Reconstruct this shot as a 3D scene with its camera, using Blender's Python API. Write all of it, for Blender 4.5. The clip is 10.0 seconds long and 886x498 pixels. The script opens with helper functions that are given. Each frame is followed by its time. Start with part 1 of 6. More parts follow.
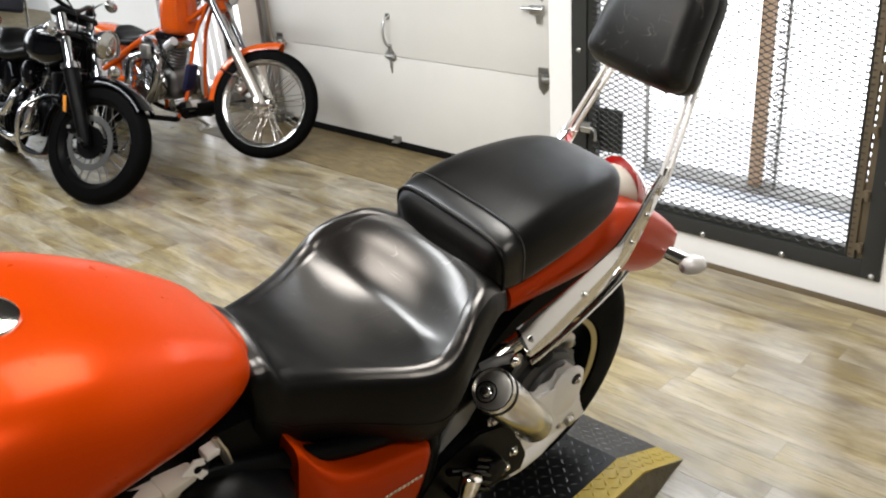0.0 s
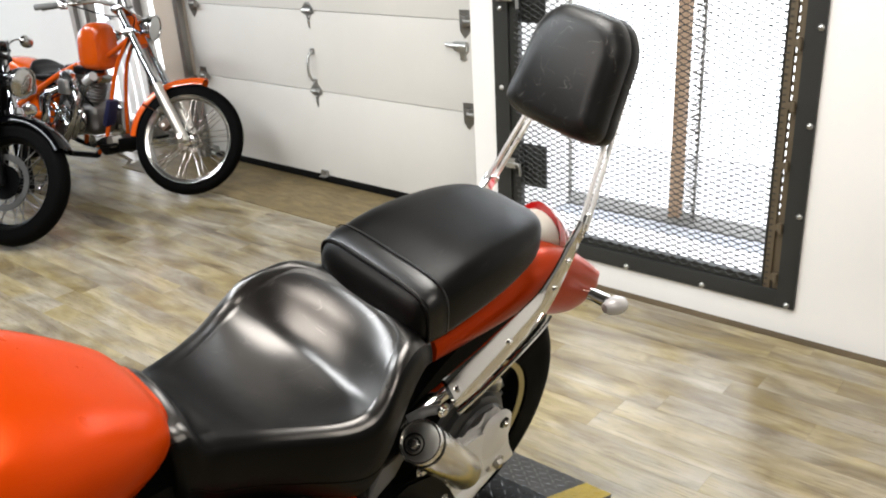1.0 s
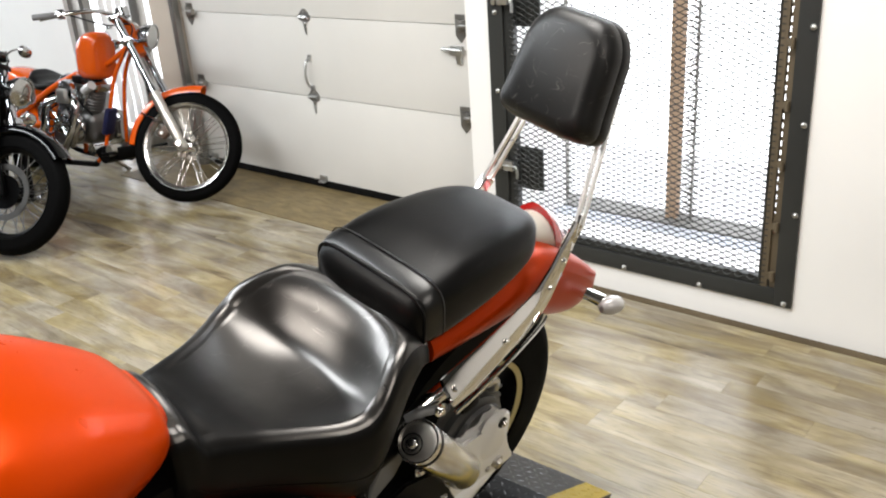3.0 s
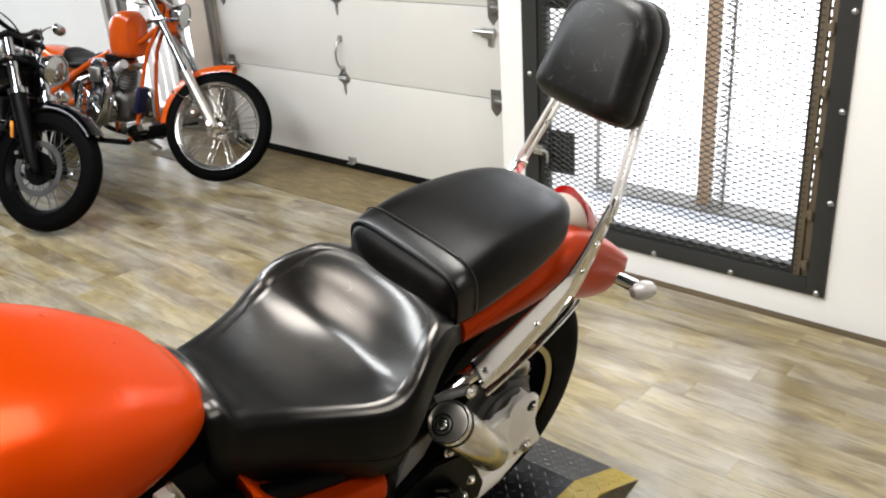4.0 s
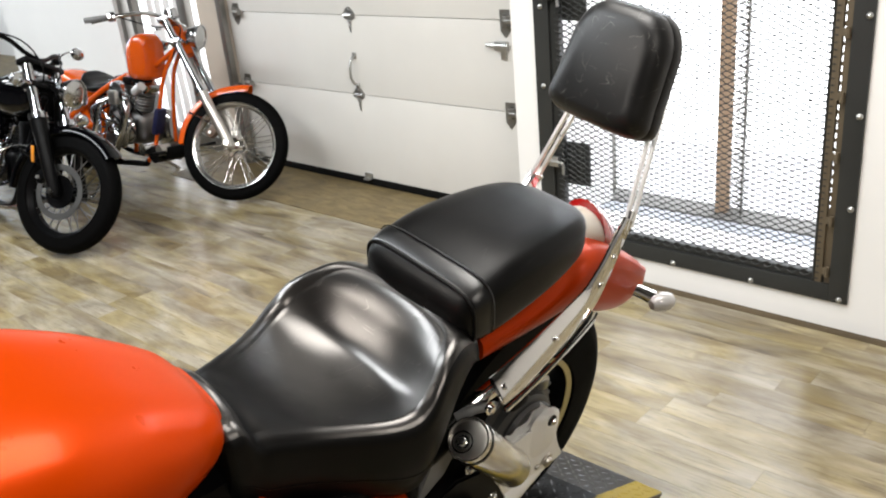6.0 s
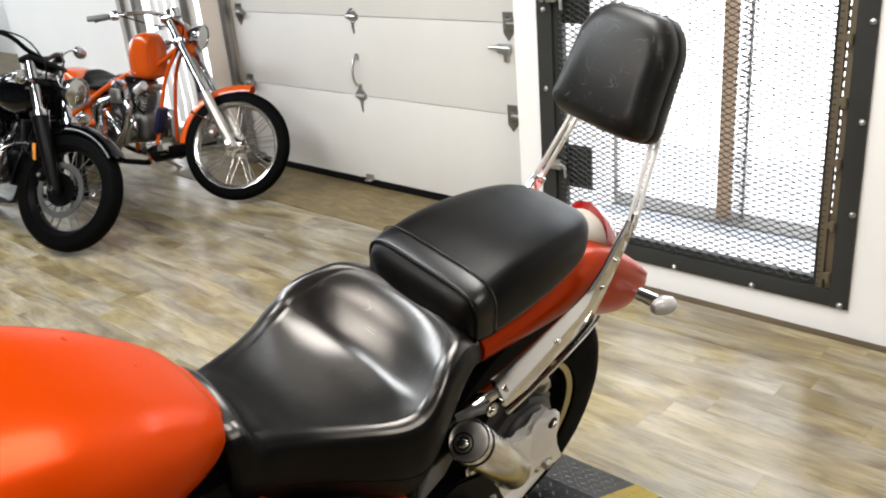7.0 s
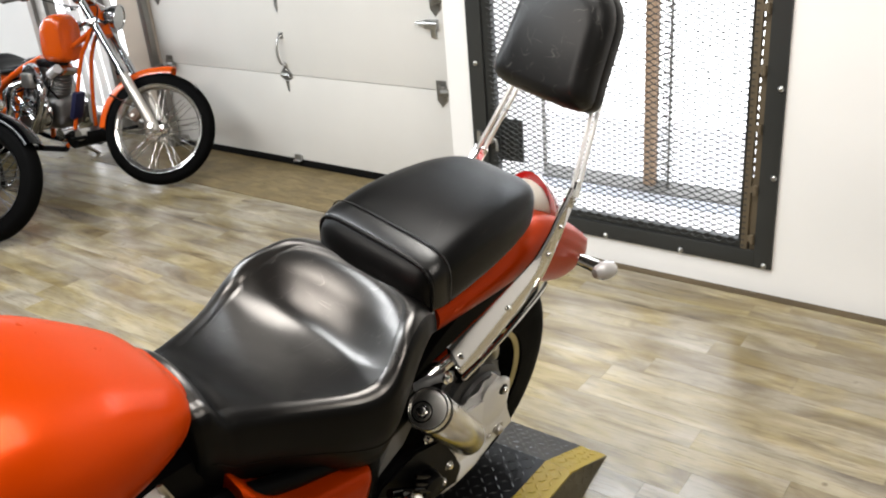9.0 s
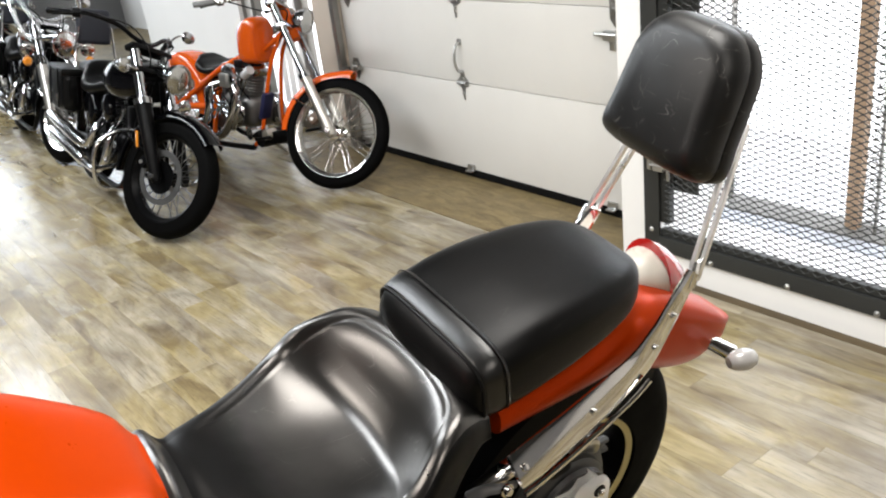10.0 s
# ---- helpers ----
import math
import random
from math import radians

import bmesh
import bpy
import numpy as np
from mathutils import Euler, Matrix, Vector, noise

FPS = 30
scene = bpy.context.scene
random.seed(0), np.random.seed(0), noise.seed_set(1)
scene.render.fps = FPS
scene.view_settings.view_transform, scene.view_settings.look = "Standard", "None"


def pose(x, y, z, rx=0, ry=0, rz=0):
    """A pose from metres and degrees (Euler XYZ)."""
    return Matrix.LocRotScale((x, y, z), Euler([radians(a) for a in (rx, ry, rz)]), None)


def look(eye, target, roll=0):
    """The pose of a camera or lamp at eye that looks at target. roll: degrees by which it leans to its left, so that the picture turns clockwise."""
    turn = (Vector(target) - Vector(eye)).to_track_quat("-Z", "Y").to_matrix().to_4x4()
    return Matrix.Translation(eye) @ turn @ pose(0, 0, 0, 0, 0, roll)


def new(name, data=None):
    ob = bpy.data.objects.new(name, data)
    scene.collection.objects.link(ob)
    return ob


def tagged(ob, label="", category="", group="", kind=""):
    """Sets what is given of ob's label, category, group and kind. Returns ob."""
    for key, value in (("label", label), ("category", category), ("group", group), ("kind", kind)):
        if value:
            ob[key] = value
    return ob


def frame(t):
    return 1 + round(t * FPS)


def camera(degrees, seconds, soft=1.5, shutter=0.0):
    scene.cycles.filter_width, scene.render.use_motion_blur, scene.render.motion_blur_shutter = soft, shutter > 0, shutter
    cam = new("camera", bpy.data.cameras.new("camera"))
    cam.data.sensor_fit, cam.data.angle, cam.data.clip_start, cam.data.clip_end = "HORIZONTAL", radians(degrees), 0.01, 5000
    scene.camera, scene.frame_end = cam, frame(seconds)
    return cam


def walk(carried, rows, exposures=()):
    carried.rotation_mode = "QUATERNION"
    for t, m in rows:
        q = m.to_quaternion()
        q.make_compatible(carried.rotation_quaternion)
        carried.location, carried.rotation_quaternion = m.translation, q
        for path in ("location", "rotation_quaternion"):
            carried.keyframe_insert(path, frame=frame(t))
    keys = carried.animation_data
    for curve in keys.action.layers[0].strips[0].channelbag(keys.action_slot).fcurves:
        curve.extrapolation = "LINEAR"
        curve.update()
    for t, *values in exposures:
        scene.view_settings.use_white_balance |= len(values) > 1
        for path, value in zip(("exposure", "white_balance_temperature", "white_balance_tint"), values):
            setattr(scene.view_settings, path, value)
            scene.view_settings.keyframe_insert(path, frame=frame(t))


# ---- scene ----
# ---------------------------------------------------------------- camera
cam = camera(54.4, 10.0, soft=2.1)
PATH = [
    (0, (3.697, -3.322, 1.571), (2.397, -2.048, 0.745), -4.2),
    (0.2, (3.719, -3.28, 1.588), (2.457, -1.952, 0.786), -4.6),
    (0.5, (3.708, -3.295, 1.624), (2.5, -1.886, 0.879), -3.1),
    (1, (3.701, -3.298, 1.622), (2.505, -1.901, 0.836), -3.4),
    (1.5, (3.715, -3.304, 1.626), (2.519, -1.896, 0.859), -4.3),
    (2, (3.721, -3.305, 1.623), (2.516, -1.905, 0.855), -4.3),
    (3.5, (3.716, -3.305, 1.619), (2.517, -1.907, 0.839), -4.1),
    (4, (3.705, -3.314, 1.614), (2.469, -1.963, 0.809), -3.9),
    (4.5, (3.697, -3.316, 1.605), (2.407, -2.031, 0.778), -4.0),
    (5, (3.706, -3.308, 1.621), (2.424, -1.983, 0.846), -5.2),
    (6.5, (3.707, -3.307, 1.621), (2.433, -1.975, 0.844), -5.7),
    (7, (3.703, -3.311, 1.62), (2.428, -1.977, 0.849), -5.1),
    (7.5, (3.691, -3.317, 1.62), (2.393, -2.007, 0.847), -5.1),
    (8, (3.665, -3.333, 1.611), (2.406, -1.989, 0.83), -3.6),
    (8.5, (3.658, -3.391, 1.611), (2.547, -1.931, 0.816), -1.2),
    (8.7, (3.667, -3.371, 1.6), (2.59, -1.891, 0.793), -3.2),
    (9, (3.676, -3.364, 1.618), (2.547, -1.936, 0.789), -5.1),
    (9.2, (3.707, -3.27, 1.61), (2.498, -1.903, 0.791), -5.9),
    (9.5, (3.727, -3.159, 1.631), (2.348, -1.939, 0.851), -4.9),
    (9.7, (3.744, -3.074, 1.635), (2.307, -1.926, 0.849), -5.1),
    (10, (3.669, -2.97, 1.638), (2.19, -1.887, 0.836), -7.2),
]
walk(cam, [(t, look(eye, target, roll)) for t, eye, target, roll in PATH])

# ---------------------------------------------------------------- light
world = bpy.data.worlds.new("world")
scene.world = world
world.use_nodes = True
world.node_tree.nodes["Background"].inputs["Color"].default_value = (0.9, 0.95, 1.0, 1)
world.node_tree.nodes["Background"].inputs["Strength"].default_value = 0.3
scene.view_settings.exposure = -0.11


def area(name, eye, target, sx, sy, watts, color=(1, 1, 1)):
    data = bpy.data.lights.new(name, "AREA")
    data.shape, data.size, data.size_y, data.energy, data.color = "RECTANGLE", sx, sy, watts, color
    ob = new(name, data)
    ob.matrix_world = look(eye, target)
    return ob


# the last strip is added, out of view, to brighten the left wall
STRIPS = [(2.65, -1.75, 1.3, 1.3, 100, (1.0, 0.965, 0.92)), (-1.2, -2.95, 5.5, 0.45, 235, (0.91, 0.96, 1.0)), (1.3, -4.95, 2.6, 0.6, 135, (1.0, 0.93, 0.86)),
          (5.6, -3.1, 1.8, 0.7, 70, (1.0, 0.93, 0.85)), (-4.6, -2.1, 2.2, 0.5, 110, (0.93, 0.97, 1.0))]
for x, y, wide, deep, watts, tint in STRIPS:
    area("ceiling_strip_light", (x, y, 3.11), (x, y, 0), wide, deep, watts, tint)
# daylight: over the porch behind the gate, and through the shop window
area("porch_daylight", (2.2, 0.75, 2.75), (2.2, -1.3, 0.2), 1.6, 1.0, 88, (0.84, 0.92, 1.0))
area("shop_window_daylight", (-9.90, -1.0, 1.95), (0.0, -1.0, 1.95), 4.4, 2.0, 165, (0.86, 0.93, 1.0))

# ---------------------------------------------------------------- materials


class Nodes:
    """A principled material with short calls for its nodes."""

    def __init__(self, name, color=(0.5, 0.5, 0.5), rough=0.5, metal=0.0, spec=0.5, coat=0.0):
        self.mat = bpy.data.materials.new(name)
        self.mat.use_nodes = True
        self.tree = self.mat.node_tree
        self.b = self.tree.nodes["Principled BSDF"]
        self.set(color=color, rough=rough, metal=metal, spec=spec, coat=coat)
        self.co = self.tree.nodes.new("ShaderNodeTexCoord").outputs["Object"]

    def set(self, color=None, rough=None, metal=None, spec=None, coat=None):
        i = self.b.inputs
        if color is not None:
            i["Base Color"].default_value = (*color, 1)
        if rough is not None:
            i["Roughness"].default_value = rough
        if metal is not None:
            i["Metallic"].default_value = metal
        if spec is not None:
            i["Specular IOR Level"].default_value = spec
        if coat is not None:
            i["Coat Weight"].default_value = coat
            i["Coat Roughness"].default_value = 0.04

    def link(self, a, b):
        self.tree.links.new(a, b)
        return self

    def scaled(self, s, src=None):
        n = self.tree.nodes.new("ShaderNodeMapping")
        n.inputs["Scale"].default_value = s
        self.link(src or self.co, n.inputs["Vector"])
        return n.outputs["Vector"]

    def noise(self, scale, detail=4, rough=0.55, vec=None, dist=0.0):
        n = self.tree.nodes.new("ShaderNodeTexNoise")
        n.inputs["Scale"].default_value, n.inputs["Detail"].default_value = scale, detail
        n.inputs["Roughness"].default_value, n.inputs["Distortion"].default_value = rough, dist
        self.link(vec or self.co, n.inputs["Vector"])
        return n.outputs["Fac"]

    def cells(self, scale, vec=None, feature="DISTANCE_TO_EDGE"):
        n = self.tree.nodes.new("ShaderNodeTexVoronoi")
        n.feature = feature
        n.inputs["Scale"].default_value = scale
        self.link(vec or self.co, n.inputs["Vector"])
        return n.outputs["Distance"]

    def ramp(self, fac, stops):
        n = self.tree.nodes.new("ShaderNodeValToRGB")
        e = n.color_ramp.elements
        while len(e) < len(stops):
            e.new(0.5)
        for el, (p, c) in zip(e, stops):
            el.position = p
            el.color = (*c, 1) if len(c) == 3 else c
        self.link(fac, n.inputs["Fac"])
        return n.outputs["Color"]

    def mix(self, fac, a, b, mode="MIX"):
        n = self.tree.nodes.new("ShaderNodeMix")
        n.data_type, n.blend_type = "RGBA", mode
        for sock, v in ((n.inputs["Factor"], fac), (n.inputs["A"], a), (n.inputs["B"], b)):
            if isinstance(v, (int, float)):
                sock.default_value = v
            elif isinstance(v, tuple):
                sock.default_value = (*v, 1)
            else:
                self.link(v, sock)
        return n.outputs["Result"]

    def maths(self, op, a, b=0.0):
        n = self.tree.nodes.new("ShaderNodeMath")
        n.operation = op
        for sock, v in zip(n.inputs, (a, b)):
            if isinstance(v, (int, float)):
                sock.default_value = v
            else:
                self.link(v, sock)
        return n.outputs[0]

    def span(self, fac, lo, hi):
        n = self.tree.nodes.new("ShaderNodeMapRange")
        n.inputs["To Min"].default_value, n.inputs["To Max"].default_value = lo, hi
        self.link(fac, n.inputs["Value"])
        return n.outputs["Result"]

    def color(self, c):
        self.link(c, self.b.inputs["Base Color"])
        return self

    def roughness(self, c):
        self.link(c, self.b.inputs["Roughness"])
        return self

    def bump(self, h, strength=0.3, dist=0.002):
        n = self.tree.nodes.new("ShaderNodeBump")
        n.inputs["Strength"].default_value, n.inputs["Distance"].default_value = strength, dist
        self.link(h, n.inputs["Height"])
        old = self.b.inputs["Normal"]
        if old.is_linked:
            self.link(old.links[0].from_socket, n.inputs["Normal"])
        self.link(n.outputs["Normal"], old)
        return self

    def random(self):
        return self.tree.nodes.new("ShaderNodeObjectInfo").outputs["Random"]


def m_paint(name, color, rough=0.22, coat=0.0, grime=0.12, bump=0.0, spec=0.5):
    n = Nodes(name, color, rough, coat=coat, spec=spec)
    dark = tuple(c * (1 - 2.2 * grime) for c in color)
    n.color(n.mix(n.span(n.noise(3.0, 5), 0.0, 1.0), color, dark))
    n.roughness(n.span(n.noise(14, 4), rough * 0.8, rough * 1.3))
    if bump:
        n.bump(n.noise(160, 3), bump, 0.001)
    return n.mat


def m_candy(name, color, metal, rough, coat):
    n = Nodes(name, color, rough, metal, 0.05, coat)
    n.color(n.mix(n.noise(3.0, 4), color, tuple(c * 0.9 for c in color)))
    n.roughness(n.span(n.noise(20, 4), rough * 0.9, rough * 1.15))
    return n.mat


def m_metal(name, color, rough, worn=0.3):
    n = Nodes(name, color, rough, 1.0)
    n.color(n.mix(n.span(n.noise(9, 5), 0, worn), color, tuple(c * 0.45 for c in color)))
    n.roughness(n.span(n.noise(30, 4), rough * 0.7, rough * 1.5))
    return n.mat


def m_leather(name, scratches, rough, spec=0.5, worn=False, grain=0.05, hairs=0.26):
    n = Nodes(name, (0.004, 0.004, 0.0045), rough, spec=spec)
    n.bump(n.cells(330), grain, 0.0006).bump(n.noise(16, 3), 0.03, 0.004)
    base = n.mix(n.noise(7, 4), (0.0012, 0.0012, 0.0013), (0.0030, 0.0029, 0.0028))
    n.roughness(n.span(n.noise(22, 5), rough * 0.75, rough * 1.25))
    if worn:
        # polished by use in the dish and on the raised back, dull on the nose and the skirts
        at = n.tree.nodes.new("ShaderNodeSeparateXYZ")
        n.link(n.co, at.inputs[0])
        wear = None
        for axis, lo, hi in (("Y", -0.640, -0.490), ("Z", 0.780, 0.82)):
            step = n.tree.nodes.new("ShaderNodeMapRange")
            step.interpolation_type = "SMOOTHSTEP"
            step.inputs["From Min"].default_value, step.inputs["From Max"].default_value = lo, hi
            n.link(n.maths("ADD", at.outputs[axis], n.span(n.noise(9, 3), -0.03, 0.03)), step.inputs["Value"])
            wear = step.outputs["Result"] if wear is None else n.maths("MULTIPLY", wear, step.outputs["Result"])
        rise = n.tree.nodes.new("ShaderNodeMapRange")
        rise.interpolation_type = "SMOOTHSTEP"
        rise.inputs["From Min"].default_value, rise.inputs["From Max"].default_value = 0.880, 0.915
        n.link(at.outputs["Z"], rise.inputs["Value"])
        lip = n.maths("MULTIPLY", n.maths("LESS_THAN", at.outputs["Y"], -0.706), rise.outputs["Result"])
        wear = n.maths("MAXIMUM", wear, n.maths("MULTIPLY", lip, 0.9))
        n.roughness(n.maths("ADD", n.span(wear, 0.50, rough), n.span(n.noise(22, 5), -0.04, 0.04)))
        n.link(n.span(wear, 0.10, spec), n.b.inputs["Specular IOR Level"])
        n.b.inputs["Specular Tint"].default_value = (1.0, 0.96, 0.92, 1)
    if scratches:
        # faint creases: thin level lines of long bent noise, in patches, fading at their ends
        lines = None
        for scale, squash, width in ((15, (1.0, 0.16, 1.0), 0.007), (17, (0.14, 1.0, 0.9), 0.007), (24, (0.8, 0.2, 0.5), 0.008)):
            level = n.maths("ABSOLUTE", n.maths("SUBTRACT", n.noise(scale, 2, 0.5, n.scaled(squash), 0.5), 0.5))
            hair = n.ramp(level, [(0.0, (1, 1, 1)), (width, (0, 0, 0))])
            hair = n.maths("MULTIPLY", hair, n.ramp(n.noise(14 + scale * 0.35, 4, 0.7), [(0.52, (0, 0, 0)), (0.66, (1, 1, 1))]))
            lines = hair if lines is None else n.maths("MAXIMUM", lines, hair)
        shown = n.maths("MULTIPLY", lines, hairs)
        base = n.mix(n.maths("MULTIPLY", shown, wear) if worn else shown, base, (0.11, 0.104, 0.098))
        n.bump(lines, 0.03, 0.0005)
    n.color(base)
    return n.mat


def m_planks():
    n = Nodes("vinyl_plank", (0.3, 0.25, 0.15), 0.3, spec=0.6)
    r = n.random()
    isle = n.tree.nodes.new("ShaderNodeNewGeometry").outputs["Random Per Island"]
    shift = n.tree.nodes.new("ShaderNodeCombineXYZ")
    n.link(n.maths("ADD", n.maths("MULTIPLY", r, 37.0), n.maths("MULTIPLY", isle, 13.0)), shift.inputs["X"])
    n.link(n.maths("MULTIPLY", r, 91.0), shift.inputs["Y"])
    vec = n.mix(1.0, n.co, shift.outputs["Vector"], "ADD")
    grain = n.noise(2.6, 6, 0.58, n.scaled((0.75, 3.0, 1.0), vec), 0.9)
    fine = n.noise(22, 5, 0.65, n.scaled((0.35, 7.0, 1.0), vec), 0.4)
    patch = n.noise(2.1, 4, 0.6, n.scaled((0.8, 1.8, 1.0), vec), 0.5)
    c = n.ramp(grain, [(0.31, (0.078, 0.053, 0.022)), (0.43, (0.176, 0.136, 0.064)), (0.55, (0.285, 0.231, 0.116)), (0.72, (0.40, 0.340, 0.196))])
    grey = n.ramp(grain, [(0.28, (0.115, 0.100, 0.083)), (0.5, (0.265, 0.245, 0.218)), (0.72, (0.41, 0.392, 0.364))])
    c = n.mix(n.ramp(patch, [(0.41, (0, 0, 0)), (0.62, (0.62, 0.62, 0.62))]), c, grey)
    c = n.mix(n.ramp(patch, [(0.30, (0.40, 0.40, 0.40)), (0.43, (0, 0, 0))]), c, (0.15, 0.105, 0.045))
    c = n.mix(n.ramp(fine, [(0.32, (0.6, 0.6, 0.6)), (0.47, (0, 0, 0))]), c, (0.070, 0.050, 0.028))
    scuff = n.noise(1.1, 6, 0.7)
    c = n.mix(n.ramp(scuff, [(0.34, (0.45, 0.45, 0.45)), (0.50, (0, 0, 0))]), c, (0.13, 0.105, 0.07))
    spots = n.cells(6.0, vec, "F1")
    c = n.mix(n.ramp(spots, [(0.025, (0.6, 0.6, 0.6)), (0.07, (0, 0, 0))]), c, (0.06, 0.04, 0.02))
    c = n.mix(n.maths("MULTIPLY", r, 0.15), c, (0.25, 0.19, 0.088))
    n.color(c)
    n.roughness(n.span(n.noise(3.5, 5, 0.65), 0.14, 0.34))
    n.bump(fine, 0.08, 0.0008)
    return n.mat


def m_apron():
    n = Nodes("sealed_wood_apron", (0.17, 0.125, 0.062), 0.5, spec=0.3)
    long = n.noise(5.0, 6, 0.65, n.scaled((1.0, 4.0, 1.0), n.co), 1.0)
    c = n.ramp(long, [(0.28, (0.085, 0.060, 0.028)), (0.45, (0.155, 0.115, 0.055)), (0.62, (0.215, 0.165, 0.080)), (0.75, (0.26, 0.21, 0.115))])
    c = n.mix(n.ramp(n.noise(2.2, 5, 0.7), [(0.36, (0.6, 0.6, 0.6)), (0.52, (0, 0, 0))]), c, (0.085, 0.066, 0.040))
    c = n.mix(n.ramp(n.noise(38, 5, 0.7), [(0.30, (0.8, 0.8, 0.8)), (0.40, (0, 0, 0))]), c, (0.04, 0.03, 0.02))
    n.color(c)
    n.roughness(n.span(n.noise(6, 5), 0.32, 0.6))
    n.bump(n.noise(30, 5), 0.2, 0.002)
    return n.mat


def m_emit(name, color, strength):
    n = Nodes(name, (0, 0, 0), 1.0)
    n.b.inputs["Emission Color"].default_value = (*color, 1)
    n.b.inputs["Emission Strength"].default_value = strength
    return n.mat


def m_glass(name, color=(1, 1, 1), rough=0.0):
    n = Nodes(name, color, rough)
    n.b.inputs["Transmission Weight"].default_value = 1.0
    n.b.inputs["IOR"].default_value = 1.3
    return n.mat


M_WALL = m_paint("wall_paint", (0.87, 0.865, 0.85), 0.6, grime=0.03, bump=0.12)
M_DOOR = m_paint("door_paint", (0.74, 0.725, 0.69), 0.42, grime=0.05, bump=0.08)
M_BACKW = m_paint("grey_room_paint", (0.20, 0.20, 0.205), 0.7, grime=0.05)
M_BEIGE = m_paint("beige_paint", (0.55, 0.48, 0.40), 0.6, grime=0.08, bump=0.1)
M_CEIL = m_paint("ceiling_paint", (0.05, 0.05, 0.05), 0.8, grime=0.1)
M_PLANK = m_planks()
M_APRON = m_apron()
M_EDGE = m_paint("dirty_edge_strip", (0.12, 0.088, 0.048), 0.6, grime=0.3, bump=0.1, spec=0.2)
M_UNDER = m_paint("subfloor", (0.06, 0.05, 0.04), 0.9)
M_STEEL = m_paint("black_steel_paint", (0.036, 0.038, 0.037), 0.42, grime=0.2, bump=0.1, spec=0.35)
M_RUST = m_paint("rusty_steel", (0.155, 0.120, 0.075), 0.55, grime=0.25, bump=0.3)
M_GALV = m_metal("galvanised_steel", (0.55, 0.55, 0.54), 0.35)
M_TRACK = m_metal("door_track_steel", (0.30, 0.29, 0.27), 0.45)
M_SEAL = m_paint("rubber_seal", (0.005, 0.005, 0.005), 0.7, spec=0.1)
M_POST = m_paint("brown_post_wood", (0.50, 0.34, 0.22), 0.7, grime=0.15, bump=0.3)
M_CONC = m_paint("concrete_sill", (0.25, 0.245, 0.235), 0.85, grime=0.2, bump=0.5)
M_SNOW = m_paint("pale_ground", (0.84, 0.85, 0.86), 0.9, grime=0.04, bump=0.3)
M_PORCH = m_paint("pale_porch_paint", (0.46, 0.48, 0.52), 0.85, grime=0.08, bump=0.3)
M_SKY = m_emit("daylight_backdrop", (0.95, 0.965, 1.0), 4.2)
M_ORANGE = m_candy("orange_tank_paint", (0.50, 0.043, 0.0002), 0.22, 0.28, 0.05)
M_CHOP = m_paint("orange_frame_paint", (0.62, 0.085, 0.004), 0.22, coat=0.5, grime=0.08, spec=0.3)
M_BLACKP = m_paint("gloss_black_paint", (0.0012, 0.0012, 0.0016), 0.10, coat=0.03, grime=0.04, spec=0.22)
M_SATIN = m_paint("satin_black_parts", (0.003, 0.003, 0.0033), 0.32, grime=0.2, spec=0.08)
M_CHROME = m_metal("chrome", (0.90, 0.89, 0.87), 0.08, 0.10)
M_BRIGHT = m_metal("brushed_bright_steel", (0.95, 0.945, 0.935), 0.30, 0.0)
M_DULLCHROME = m_metal("hazy_chrome", (0.62, 0.62, 0.63), 0.15, 0.5)
M_ALU = m_metal("cast_aluminium", (0.62, 0.60, 0.56), 0.34, 0.35)
M_SILVER = m_paint("silver_drive_paint", (0.88, 0.87, 0.84), 0.34, coat=0.3, grime=0.04)
M_SHROUD = m_metal("polished_shroud_steel", (0.76, 0.745, 0.72), 0.2, 0.1)
# the tank's paint in a darker copy; the cowl's shade is in the colour
M_COWL = m_candy("shaded_orange_paint", (0.42, 0.034, 0.0001), 0.25, 0.30, 0.08)
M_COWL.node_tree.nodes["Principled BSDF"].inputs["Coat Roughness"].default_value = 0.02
M_DISC = m_metal("dull_disc_steel", (0.20, 0.20, 0.195), 0.38, 0.3)
M_RIM = m_metal("rim_chrome", (0.66, 0.65, 0.63), 0.20, 0.3)
M_CREAM = m_paint("cream_housing", (0.78, 0.73, 0.64), 0.25, coat=0.3)
M_CAL = m_paint("rusty_caliper", (0.10, 0.055, 0.03), 0.5, grime=0.25)
M_ENG = m_metal("dull_engine_alloy", (0.20, 0.195, 0.19), 0.36, 0.6)
M_DRIVE = m_paint("dark_cast_cover", (0.055, 0.055, 0.055), 0.4, grime=0.2)
M_GREY = m_paint("grey_cast_metal", (0.20, 0.20, 0.20), 0.42, grime=0.2)
M_RUBBER = m_paint("tyre_rubber", (0.0025, 0.0025, 0.0025), 0.6, grime=0.2, bump=0.15, spec=0.03)
M_GOLD = m_paint("gold_rim_stripe", (0.52, 0.43, 0.19), 0.3, grime=0.08)
M_SEATL = m_leather("creased_seat_leather", True, 0.29, 0.95, True, 0.10, 0.6)
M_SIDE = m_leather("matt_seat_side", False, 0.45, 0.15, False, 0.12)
M_PADL = m_leather("creased_pad_leather", True, 0.40, 0.42, False, 0.30, 0.9)
M_STRAP = m_leather("polished_strap_leather", True, 0.32, 0.5, False, 0.20, 0.1)
M_LEATH = m_leather("seat_leather", True, 0.36, 0.15, False, 0.25, 0.08)
M_RED = m_paint("red_lens", (0.50, 0.010, 0.014), 0.08, coat=1.0)
